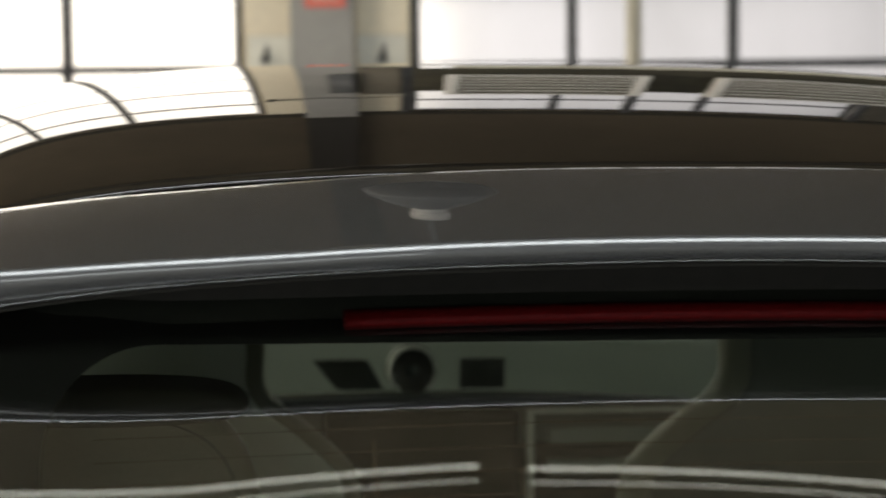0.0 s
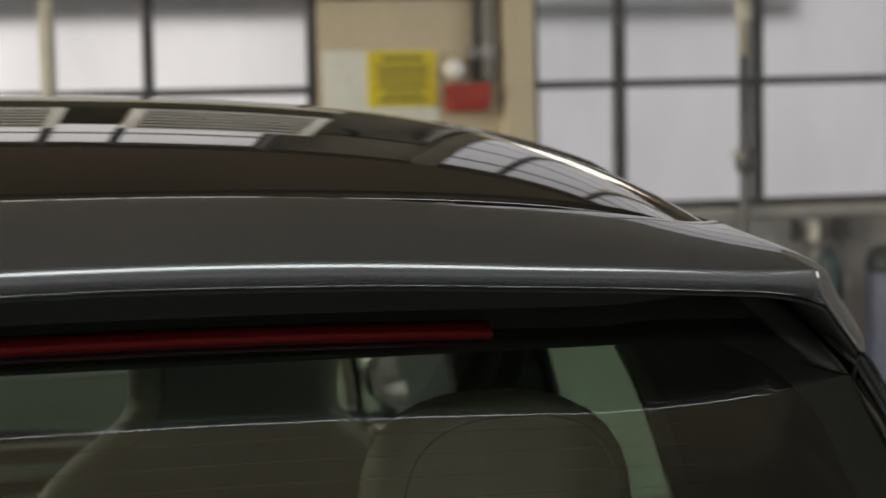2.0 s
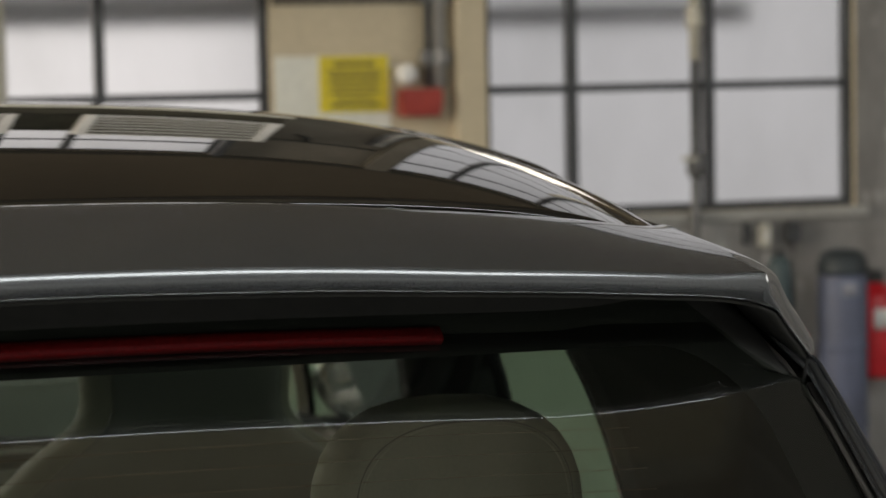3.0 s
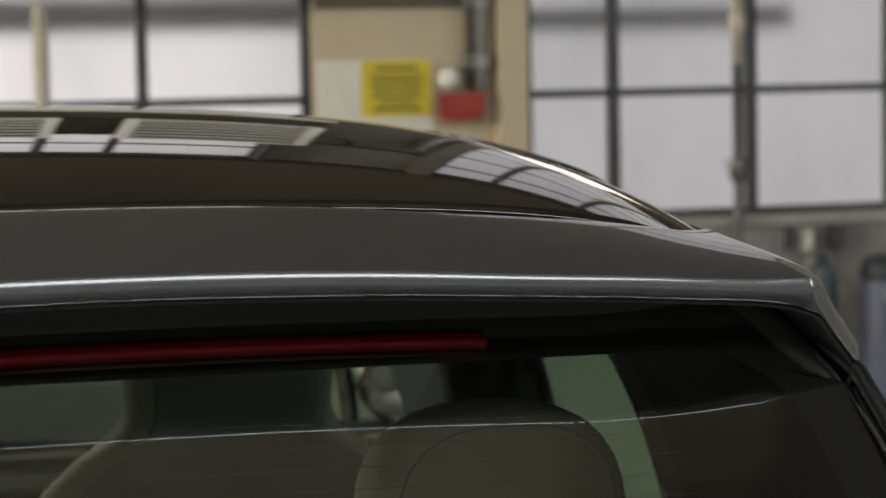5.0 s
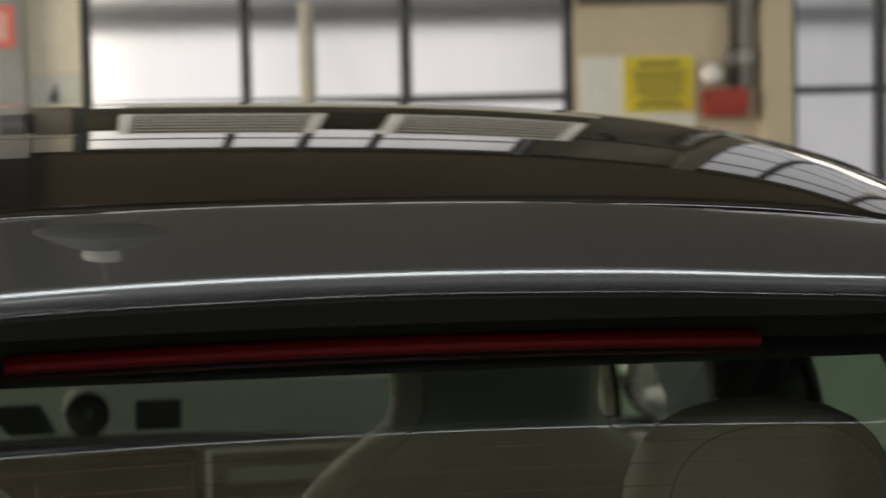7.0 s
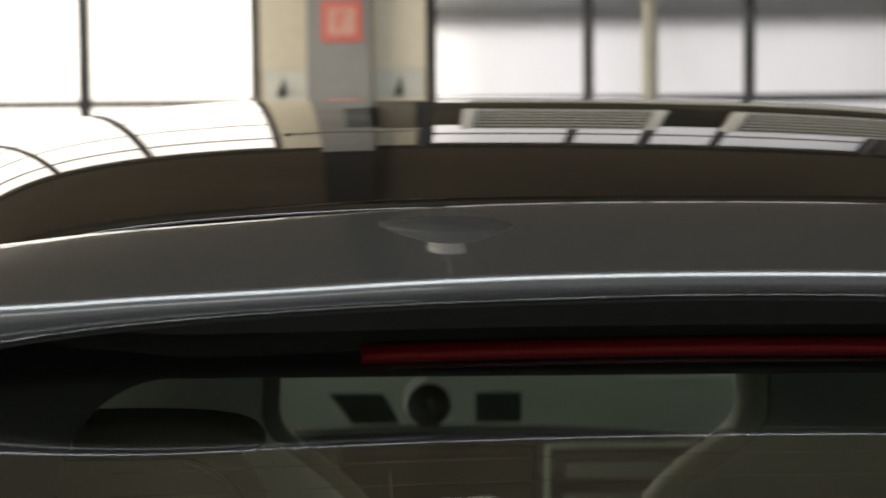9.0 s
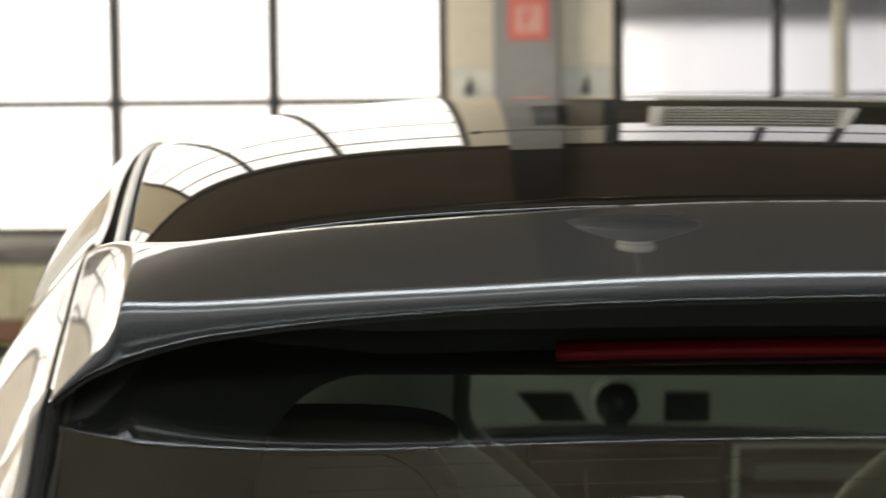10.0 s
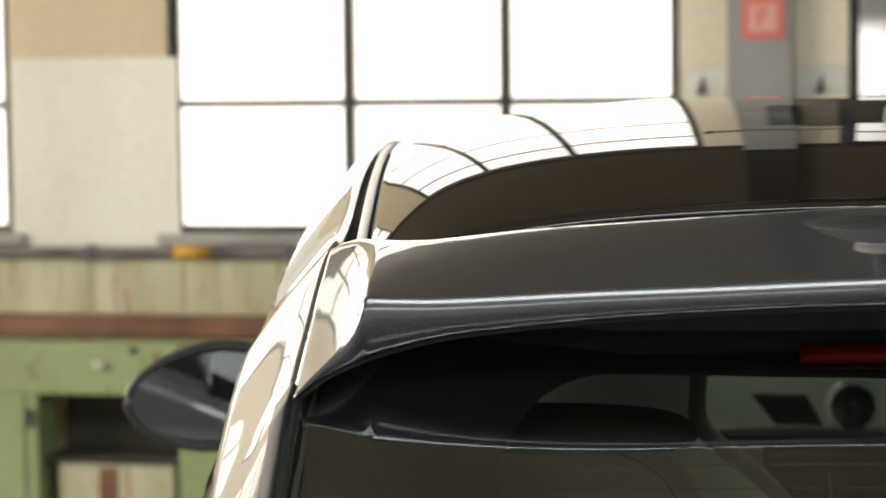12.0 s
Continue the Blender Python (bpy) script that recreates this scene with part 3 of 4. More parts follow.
us = [*span(0, 0.9, 26), *span(0.915, 0.985, 9), 0.993, 1.0, *span(1.05, 1.95, 19), 2.0]
line = [(-1, u) for u in reversed(us)] + [(1, u) for u in us[1:]]
bm = bmesh.new()
rows_ = [[bm.verts.new(p) for p in rounded(sd, u)] for sd, u in line]
for r0, r1 in zip(rows_, rows_[1:]):
    for k in range(len(r0) - 1):
        bm.faces.new((r0[k], r0[k + 1], r1[k + 1], r1[k]))
bm.faces.new(rows_[0])
bm.faces.new(rows_[-1])
spoiler = part("spoiler", bm, PAINT, CAR, "grey painted roof spoiler with a sharp rear lip", True)
xs = span(-0.70, 0.70, 60)
GL0, GLS = 1.446, 0.9   # the rear glass: height at y = 0 and slope


def rear(x, y, off=0.0):
    """A place on the rear glass, off metres outside it; crowned in the middle, straight towards the sides."""
    d = min(0.16, max(0.0, abs(x) - 0.42))
    c = 0.05 * min(abs(x), 0.42) ** 2 + 0.042 * (d - d * d / 0.32)
    return Vector((x, y + c - off * 0.67, GL0 + GLS * y - c + off * 0.74))


def glass_top(x):
    """The upper edge of the rear glass drops at the sides, under the ends of the spoiler."""
    k = min(1.0, max(0.0, (abs(x) - 0.58) / 0.11))
    return 0.125 - 0.095 * k * k * (3 - 2 * k)


lower_edge = [rounded(sd, u)[-2] for sd, u in line]


def underside(i, k):
    """From the lip forward and up to the black header above the glass."""
    a = lower_edge[i] + Vector((0, 0, -0.0015))
    x = a.x * 0.985
    return a.lerp(Vector((x, max(0.118 + 0.03 * (x / 0.7) ** 2, a.y + 0.03), (low_east if x > 0 else low_z)(abs(x)) + 0.012)), k)


part("spoiler_underside", sheet(lambda i, k: underside(i, k), range(len(line)), span(0, 1, 6), 0.003), UNDER, CAR, "black plastic underside of the spoiler", True)
part("tailgate_header", sheet(lambda i, k: underside(i, 1.0).lerp(rear(underside(i, 1.0).x, min(0.085, glass_top(underside(i, 1.0).x) - 0.006), -0.006), k), range(len(line)), span(0, 1, 3), 0.004), UNDER, CAR, "black header above the rear window", True)
for sd in (-1, 1):
    ends = [Vector((p.x * 0.994, p.y, p.z - 0.002)) for p in rounded(sd, 2.0)[4:-4]]
    part("spoiler_fin", sheet(lambda i, k, e=ends: e[i].lerp(Vector((e[i].x * 0.985, e[i].y + 0.012, e[i].z - 0.06)), k), range(len(ends)), span(0, 1, 3), 0.002), FRIT, CAR, "black inner end of the spoiler", True)
part("rear_window", sheet(lambda x, k: rear(x, -0.36 + (glass_top(x) + 0.36) * k), span(-0.700, 0.700, 60), span(0, 1, 16)), REAR_GLASS, CAR, "tinted rear window", True)


def frit_mesh():
    """Black printed border: a band between the glass edge and a rounded opening."""
    bm = bmesh.new()
    corner = 0.085
    x0, x1, y0, y1 = -0.540, 0.642, -0.33, 0.0675
    inner = []
    for cx, cy, a0 in ((x1 - corner, y1 - corner, 0), (x0 + corner, y1 - corner, 90), (x0 + corner, y0 + corner, 180), (x1 - corner, y0 + corner, 270)):
        inner += [(cx + corner * math.cos(radians(a)), cy + corner * math.sin(radians(a))) for a in span(a0, a0 + 90, 12)]
    n = len(inner)
    rings = []
    for px, py in inner:
        u, v = (px - 0.0175) / 0.5825, (py + 0.134) / 0.196
        q = max(abs(u), abs(v))
        ox = 0.698 * u / q
        oy = min(-0.12 + 0.24 * v / q, glass_top(ox))
        rings.append([bm.verts.new(rear(px + (ox - px) * w, py + (oy - py) * w, -0.004)) for w in (0, 0.25, 0.5, 0.75, 1)])
    for k in range(n):
        r0, r1 = rings[k], rings[(k + 1) % n]
        for q in range(4):
            bm.faces.new((r0[q], r1[q], r1[q + 1], r0[q + 1]))
    return bm


part("window_border", frit_mesh(), FRIT, CAR, "black printed border of the rear window", True)
part("brake_light", sheet(lambda x, y: rear(x, y, 0.008), span(-0.30, 0.350, 30), span(0.0705, 0.0815, 3), 0.008), RED_LENS, CAR, "unlit red high-level brake light", True)
HEATER = plain("heater_wire", (0.10, 0.052, 0.024), 0.6)
part("heater_wire", tube([rear(-0.284, y, -0.002) for y in span(-0.012, -0.16, 8)], 0.0006, 4), HEATER, CAR)
for k in range(10):
    y = -0.004 - k * 0.017
    part("heater_wire", tube([rear(x, y, -0.002) for x in span(-0.50, 0.50, 12)], 0.00028, 4), HEATER, CAR)

# body sides: the roof edge and the belt line, and a bowed surface between them
ST = (-0.75, -0.4, -0.2, 0.0, 0.3, 0.8, 1.4, 2.0, 2.35)
top_x = smooth_curve(ST, (0.738, 0.724, 0.715, 0.708, 0.703, 0.727, 0.752, 0.744, 0.727))
top_z = smooth_curve((-0.75, -0.4, -0.2, -0.04, 0.0, 0.03, 0.08, 0.13, 0.2, 0.3, 0.4, 0.524, 0.64, 0.8, 1.0, 1.2, 1.5, 2.0, 2.35), (0.77, 1.085, 1.265, 1.410, 1.445, 1.471, 1.492, 1.513, 1.541, 1.578, 1.586, 1.598, 1.614, 1.629, 1.642, 1.650, 1.650, 1.606, 1.565))
belt_x = smooth_curve(ST, (0.88, 0.87, 0.860, 0.855, 0.885, 0.920, 0.950, 0.965, 0.97))
belt_z = smooth_curve(ST, (0.60, 0.82, 0.93, 1.0, 1.07, 1.09, 1.08, 1.06, 1.04))


RAIL, BELT, RAIL_W = 0.30, 0.93, 0.092


def flank(s, y, w, inset=0.0):
    """A place on the car's side: w = 0 at the roof edge, 1 at the belt line."""
    x0, z0 = top_x(y), top_z(y) + (0.0065 + 0.0085 * s) * min(1.0, max(0.0, (y - 0.35) / 0.3))
    k = min(1, max(0, (y + 0.06) / 0.30))
    k = k * k * (3 - 2 * k)
    c = 0.15 + 0.55 * min(1.0, max(0.0, (0.03 - y) / 0.14))

    def drop(u):
        """The side rolls over evenly at the roof and more sharply beside the tailgate."""
        return RAIL_W * (k * (1.0 * u + 0.30 * u * u) + (1 - k) * (0.6 * u + 1.478 * (1 + c) * u * u / (u + c)))
    if w < RAIL:
        u = w / RAIL
        return Vector((s * (x0 + RAIL_W * u - inset), y, z0 - drop(u)))
    k = (w - RAIL) / (1 - RAIL)
    x0, z0 = x0 + RAIL_W, z0 - drop(1.0)
    return Vector((s * (x0 + (belt_x(y) - x0) * (1 - (1 - k) ** 2) - inset), y, z0 - (z0 - belt_z(y)) * k))


for s in (-1, 1):
    flank_s = lambda y, w, s=s: flank(s, y, w)
    part("roof_rail", sheet(flank_s, span(-0.75, 2.35, 90), span(0.0, RAIL, 10), 0.012), PAINT, CAR, "grey painted roof side frame", True)
    part("door_side", sheet(lambda y, k, s=s: flank(s, y, BELT).lerp(Vector((s * (0.985 - 0.02 * k), y, 0.85 - 0.30 * k)), k), span(-0.75, 2.35, 60), span(0, 1, 8), 0.012), PAINT, CAR, "grey painted door side", True)
    part("door_trim", sheet(lambda y, k, s=s: flank(s, y, BELT, 0.03).lerp(Vector((s * 0.90, y, 0.62)), k), span(0.3, 2.35, 30), span(0, 1, 6), 0.01), DARK_LEATHER, CAR, "dark inner door trim", True)
    bars = ((-0.75, -0.75), (0.06, 0.06), (0.62, 0.52), (0.90, 0.80), (1.20, 1.19), (1.60, 1.68), (2.115, 2.175), (2.185, 2.245), (2.35, 2.35))
    names = ("rear_pillar", "side_window", "quarter_pillar", "side_window", "middle_pillar", "side_window", "front_pillar", "side_window")
    for (a0, a1), (b0, b1), name in zip(bars, bars[1:], names):
        mat = {"rear_pillar": PAINT, "side_window": SIDE_GLASS}.get(name, GLOSS_BLACK)
        at = lambda k, w, s=s, a0=a0, a1=a1, b0=b0, b1=b1: flank(s, (a0 + (a1 - a0) * w) * (1 - k) + (b0 + (b1 - b0) * w) * k, RAIL + (BELT - RAIL) * w)
        glass = name == "side_window"
        part(name, sheet(at, span(0, 1, 16), span(0, 1, 16), 0.0 if glass else 0.012), mat, CAR, "tinted side window" if glass else "", True)
    part("quarter_trim", sheet(lambda k, w, s=s: flank(s, -0.30 * (1 - k) + (0.880 - 0.15 * w) * k, w, 0.024), span(0, 1, 16), span(0.04, 1, 16), 0.004), DARK_LEATHER, CAR, "dark inner quarter trim", True)
    part("pillar_strip", sheet(lambda y, w, s=s: flank(s, y, w) + Vector((s * 0.001, -0.001, 0.0025)), span(-0.75, 0.06, 30), span(0.002, 0.05, 5), 0.003), PILLAR_BLACK, CAR, "satin black strip along the rear pillar", True)
    part("tail_gap", tube([flank(s, y, 0.0) + Vector((-s * 0.003, 0, -0.004)) for y in span(-0.7, 0.28, 24)], 0.004, 6), BLACK_TRIM, CAR, "black shut line of the tailgate", True)
    part("tailgate_edge", sheet(lambda x, y, s=s: rear(s * x, y, 0.002), span(0.697, 0.706, 4), span(-0.36, 0.022, 14), 0.004), FRIT, CAR, "black edge trim of the tailgate", True)

# tailgate below the glass, bumper, bonnet and sills
part("tailgate", sheet(lambda x, y: rear(x, y, 0.0) if y > -0.5 else Vector((x, -0.45 - 0.28 * (-0.5 - y) + 0.05 * x * x, 1.0 + 1.1 * (y + 0.5))), span(-0.72, 0.72, 24), [-0.95, -0.85, -0.75, -0.65, -0.55, -0.5, -0.45, -0.4, -0.362], 0.015), PAINT, CAR, "grey painted tailgate", True)
part("rear_bumper", box(-0.95, 0.95, -0.80, -0.42, 0.32, 0.62, 0.06), PAINT, CAR, "grey painted rear bumper", True)
part("bonnet", sheet(lambda u, y: Vector((u * (0.86 - 0.06 * (y - 2.3) ** 2), y, 1.10 - 0.10 * (y - 2.3) - 0.06 * (y - 2.3) ** 2 - 0.06 * u * u)), span(-1, 1, 24), span(2.3, 3.75, 20), 0.02), PAINT, CAR, "grey painted bonnet", True)
part("front_body", box(-0.94, 0.94, 2.36, 3.85, 0.30, 0.80, 0.10), PAINT, CAR, "grey painted front body", True)
part("underbody", box(-0.93, 0.93, -0.6, 2.36, 0.24, 0.60, 0.05), BLACK_TRIM, CAR, "black underbody and sills")
part("windscreen", sheet(lambda u, k: Vector((u * (0.74 + 0.12 * k), 1.95 + 0.75 * k - 0.05 * u * u, 1.665 - 0.56 * k - 0.05 * u * u)), span(-1, 1, 20), span(0, 1, 12)), SCREEN_GLASS, CAR, "windscreen", True)


def wheel(x, y):
    w = part("wheel", lathe([(0.20, -0.10), (0.23, -0.11), (0.23, 0.11), (0.20, 0.10)], 32, "x"), ALLOY, CAR, "alloy wheel", True, pose(x, y, 0.36))
    part("tyre", lathe([(0.235, -0.11), (0.30, -0.135), (0.35, -0.125), (0.362, -0.09), (0.362, 0.09), (0.35, 0.125), (0.30, 0.135), (0.235, 0.11)], 40, "x"), RUBBER, w, "black tyre", True)
    for k in range(5):
        part("spoke", box(-0.03, 0.03, -0.03, 0.03, 0.0, 0.225, 0.01, pose(0, 0, 0, k * 72, 0, 0)), ALLOY, w)
    return w


for x in (-0.82, 0.82):
    for y in (0.05, 2.95):
        wheel(x, y)


# door mirrors
def mirror_outline(a, k, s):
    """An oval that draws out to a blunt point on the outer side."""
    c, w = math.cos(a), math.sin(a)
    out = max(0.0, c * s)
    return 0.160 * k * c, 0.090 * k * w * (1 - 0.16 * out * out) - 0.012 * k * c * s


def door_mirror(s):
    def hull(a, k):
        f = (1 - 0.08 * k) * (1 - 5.4 * max(0, k - 0.6) ** 2)
        x, z = mirror_outline(a, f, s)
        return Vector((x, 0.02 + 0.10 * k, z))
    ring = [i * math.tau / 72 for i in range(72)]
    m = part("door_mirror", sheet(hull, span(0, math.tau, 60), span(0, 1, 12)), PAINT, CAR, "grey painted door mirror housing", True, pose(s * 1.112, 2.10, 1.170))
    part("mirror_rim", tube([(x, 0.018, z) for x, z in (mirror_outline(a, 0.965, s) for a in ring)], 0.010, 8, True), BLACK_TRIM, m, "black mirror rim", True)
    bm = bmesh.new()
    turn = pose(0, 0.036, 0, -1.0 if s < 0 else -9.0, 0, 15.0 if s < 0 else -4.0)
    bm.faces.new([bm.verts.new(turn @ Vector((x, 0.0, z))) for x, z in (mirror_outline(a, 0.94, s) for a in ring)])
    part("mirror_glass", bm, MIRROR, m, "door mirror glass")
    part("mirror_foot", box(-0.20 if s > 0 else 0.06, -0.06 if s > 0 else 0.20, 0.03, 0.09, -0.10, -0.06, 0.012), BLACK_TRIM, m, "black mirror foot")
    return m


door_mirror(-1)
door_mirror(1)


# seats
def shell(cx, y, z0, z1, half, depth, lean=0.0, power=3.0, taper=0.0, n=28):
    """A padded rounded slab standing at y."""
    bm = bmesh.new()
    rings = []
    for q in span(0, 1, 8):
        d = math.sin(math.pi * q) ** 0.35 if 0 < q < 1 else 0.0
        inset = 0.86 + 0.14 * d
        ring = []
        for k in range(n):
            a = k * math.tau / n
            sx = math.copysign(abs(math.cos(a)) ** (2 / power), math.cos(a))
            sz = math.copysign(abs(math.sin(a)) ** (2 / power), math.sin(a))
            zz = (z0 + z1) / 2 + sz * (z1 - z0) / 2 * inset
            hx = half * (1 - taper * max(0.0, (zz - z0) / (z1 - z0)))
            ring.append(bm.verts.new((cx + sx * hx * inset, y + (q - 0.5) * depth + lean * (zz - z0), zz)))
        rings.append(ring)
    for r0, r1 in zip(rings, rings[1:]):
        for k in range(n):
            bm.faces.new((r0[k], r0[(k + 1) % n], r1[(k + 1) % n], r1[k]))
    bm.faces.new(rings[0])
    bm.faces.new(rings[-1])
    return bm


seat_half = smooth_curve((0.60, 0.80, 1.05, 1.17, 1.225, 1.26, 1.34, 1.42, 1.455, 1.47), (0.25, 0.275, 0.285, 0.262, 0.205, 0.160, 0.146, 0.138, 0.115, 0.06))


def seat_back(cx, y, depth):
    """One padded back that narrows into the headrest."""
    bm = bmesh.new()
    rings = []
    n = 32
    for z in [*span(0.60, 1.15, 8), *span(1.165, 1.42, 18), 1.435, 1.45, 1.46, 1.467, 1.47]:
        w = seat_half(z)
        d = depth * (1.0 - 0.25 * max(0, (z - 1.2) / 0.27)) * (1 if z < 1.43 else 0.75)
        lean = -0.16 * (z - 1.0)
        ring = []
        for k in range(n):
            a = k * math.tau / n
            ring.append(bm.verts.new((cx + w * math.copysign(abs(math.cos(a)) ** 0.55, math.cos(a)), y + lean + d / 2 * math.copysign(abs(math.sin(a)) ** 0.7, math.sin(a)), z)))
        rings.append(ring)
    for r0, r1 in zip(rings, rings[1:]):
        for k in range(n):
            bm.faces.new((r0[k], r0[(k + 1) % n], r1[(k + 1) % n], r1[k]))
    bm.faces.new(rings[0])
    bm.faces.new(rings[-1])
    return bm


def seat_panel(cx, y, depth):
    """The covered rear of the seat back, inside the bolsters."""
    bm = bmesh.new()
    rings = []
    n = 24
    for z in [*span(0.66, 1.15, 6), *span(1.165, 1.42, 16), 1.435, 1.448, 1.456]:
        w = max(0.02, seat_half(z) - 0.026)
        d = depth * (1.0 - 0.25 * max(0, (z - 1.2) / 0.27)) * (1 if z < 1.43 else 0.75)
        lean = -0.16 * (z - 1.0)
        rings.append([bm.verts.new((cx + w * math.copysign(abs(math.cos(a)) ** 0.7, math.cos(a)), y + lean - d / 2 + 0.004 + 0.014 * math.sin(a), z)) for a in [k * math.tau / n for k in range(n)]])
    for r0, r1 in zip(rings, rings[1:]):
        for k in range(n):
            bm.faces.new((r0[k], r0[(k + 1) % n], r1[(k + 1) % n], r1[k]))
    bm.faces.new(rings[0])
    bm.faces.new(rings[-1])
    return bm


SEAT_LEATHER = worn("olive_beige_leather", (0.21, 0.21, 0.165), (0.175, 0.172, 0.138), 0.55, 6.0, 220.0, 0.25)


def front_seat(cx, cover):
    s = part("front_seat", seat_back(cx, 1.30, 0.14), SEAT_LEATHER, CAR, "beige leather front seat with integral headrest", True)
    part("cushion", box(cx - 0.26, cx + 0.26, 1.32, 1.85, 0.48, 0.64, 0.05), LEATHER, s, "beige leather seat cushion", True)
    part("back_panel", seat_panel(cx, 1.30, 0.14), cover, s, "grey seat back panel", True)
    return s


# west back panel lightened to stand in for light that the cabin lacks
front_seat(-0.46, worn("lit_seat_back_leather", (0.78, 0.84, 0.79), (0.71, 0.77, 0.72), 0.5, 6.0, 220.0, 0.2))
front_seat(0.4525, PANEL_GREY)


def rear_headrest(cx):
    h = part("rear_headrest", shell(cx, 0.50, 1.13, 1.392, 0.16, 0.11, 0.0, 2.7, 0.10), LEATHER, CAR, "beige leather rear headrest with stitched seams", True)
    if cx < 0:
        part("cap", shell(cx, 0.50, 1.362, 1.402, 0.146, 0.118, 0.0, 2.7, 0.10), worn("brown_cover_cloth", (0.13, 0.115, 0.09), (0.10, 0.088, 0.07), 0.8, 6.0, 220.0, 0.25), h, "dark brown folded cover on the headrest top", True)
    for dx in (-0.06, 0.06):
        part("post", tube([(cx + dx, 0.50, 1.08), (cx + dx, 0.50, 1.18)], 0.006, 8), CHROME, h, "chrome headrest post", True)
    for inset, mat, rad in ((0.845, DARK_LEATHER, 0.0010), (0.815, LEATHER, 0.0012)):
        pts = [(cx + 0.150 * inset * math.copysign(abs(math.cos(a)) ** 0.74, math.cos(a)), 0.4455, 1.261 + 0.131 * inset * math.copysign(abs(math.sin(a)) ** 0.74, math.sin(a))) for a in span(-0.4, math.pi + 0.4, 44)]
        part("seam", tube(pts, rad, 5), mat, h, "stitched seam", True)
    return h


rear_headrest(-0.50)
rear_headrest(0.53)
bench = part("rear_bench", box(-0.70, 0.70, 0.44, 0.60, 0.62, 1.12, 0.05), LEATHER, CAR, "beige leather rear seat back", True)
part("cushion", box(-0.70, 0.70, 0.56, 1.05, 0.46, 0.62, 0.05), LEATHER, bench, "beige leather rear cushion", True)
part("load_floor", box(-0.72, 0.72, -0.35, 0.43, 0.66, 0.70, 0.01), DARK_LEATHER, CAR, "dark boot floor")
part("headliner", sheet(lambda u, y: Vector((u * (edge_x(y) - 0.03), y, roof(u * (edge_x(y) - 0.03), y) - 0.05)), span(-1, 1, 20), span(0.16, 1.95, 20), 0.01), HEADLINER, CAR, "pale headliner", True)

# dashboard
dash = part("dashboard", sheet(lambda x, k: Vector((x, 2.36 + 0.55 * k + 0.04 * math.cos(3 * x), 1.185 - 0.22 * (1 - k) ** 3 - 0.02 * k + 0.02 * math.exp(-(x / 0.3) ** 2) * (1 - k))), span(-0.80, 0.80, 40), span(0, 1, 16), 0.02), DASH, CAR, "pale leather dashboard", True)
VENT_GREY = plain("dark_grey_vent", (0.085, 0.09, 0.085), 0.6)
part("clock", lathe([(0.047, 0.0), (0.047, -0.03), (0.043, -0.035), (0.039, -0.028), (0.0, -0.028)], 32, "y"), DARK_LEATHER, dash, "round dark dashboard clock", True, pose(0.007, 2.395, 1.130))
part("dial_centre", lathe([(0.0, -0.0315), (0.009, -0.031), (0.011, -0.0285), (0.011, -0.028)], 20, "y"), VENT_GREY, dash, "grey centre of the clock dial", True, pose(0.007, 2.395, 1.130))
part("clock_ring", tube([(0.043 * math.cos(a), -0.034, 0.043 * math.sin(a)) for a in [i * math.tau / 40 for i in range(40)]], 0.0022, 6, True), PALE_TRIM, dash, "pale clock ring", True, pose(0.007, 2.395, 1.130))
for x0, x1, lean in ((-0.185, -0.085, 0.045), (0.085, 0.170, 0.0)):
    bm = bmesh.new()
    f = bm.faces.new([bm.verts.new(p) for p in ((x0 + lean, 0, -0.028), (x1 + lean * 0.7, 0, -0.028), (x1, 0, 0.028), (x0, 0, 0.028))])
    bmesh.ops.solidify(bm, geom=[f], thickness=0.02)
    v = part("air_vent", bm, VENT_GREY, dash, "dark air vent", False, pose(0.007, 2.352, 1.126))
    for k in range(4):
        part("slat", box(x0 + 0.02 + lean * 0.6, x1 - 0.008, -0.012, -0.006, -0.021 + 0.013 * k, -0.018 + 0.013 * k), DARK_LEATHER, v)
part("centre_screen", box(-0.16, 0.20, 2.30, 2.34, 0.80, 1.065, 0.012), SCREEN, dash, "dark centre screen")
part("trim_bar", box(0.212, 0.222, 2.29, 2.31, 0.80, 1.066, 0.003), PALE_TRIM, dash, "bright upright trim bar")
part("trim_bar", box(0.222, 0.72, 2.295, 2.31, 1.058, 1.066, 0.003), PALE_TRIM, dash, "bright trim bar")
for z in (0.94, 1.0):
    part("dash_trim", box(0.25, 0.68, 2.30, 2.33, z, z + 0.03, 0.006), DASH, dash, "pale dash trim")
part("lower_dash", box(-0.80, 0.80, 2.345, 2.42, 0.55, 0.99, 0.02), DARK_LEATHER, dash, "dark lower dashboard")
wheelring = part("steering_wheel", tube([(0.185 * math.cos(a), 0.06 * math.sin(a), 0.185 * math.sin(a)) for a in [i * math.tau / 48 for i in range(48)]], 0.015, 10, True), DARK_LEATHER, CAR, "dark steering wheel", True, pose(-0.42, 2.05, 0.93))
part("hub", box(-0.09, 0.09, 0.0, 0.05, -0.06, 0.06, 0.02), DARK_LEATHER, wheelring, "dark steering wheel hub", True)

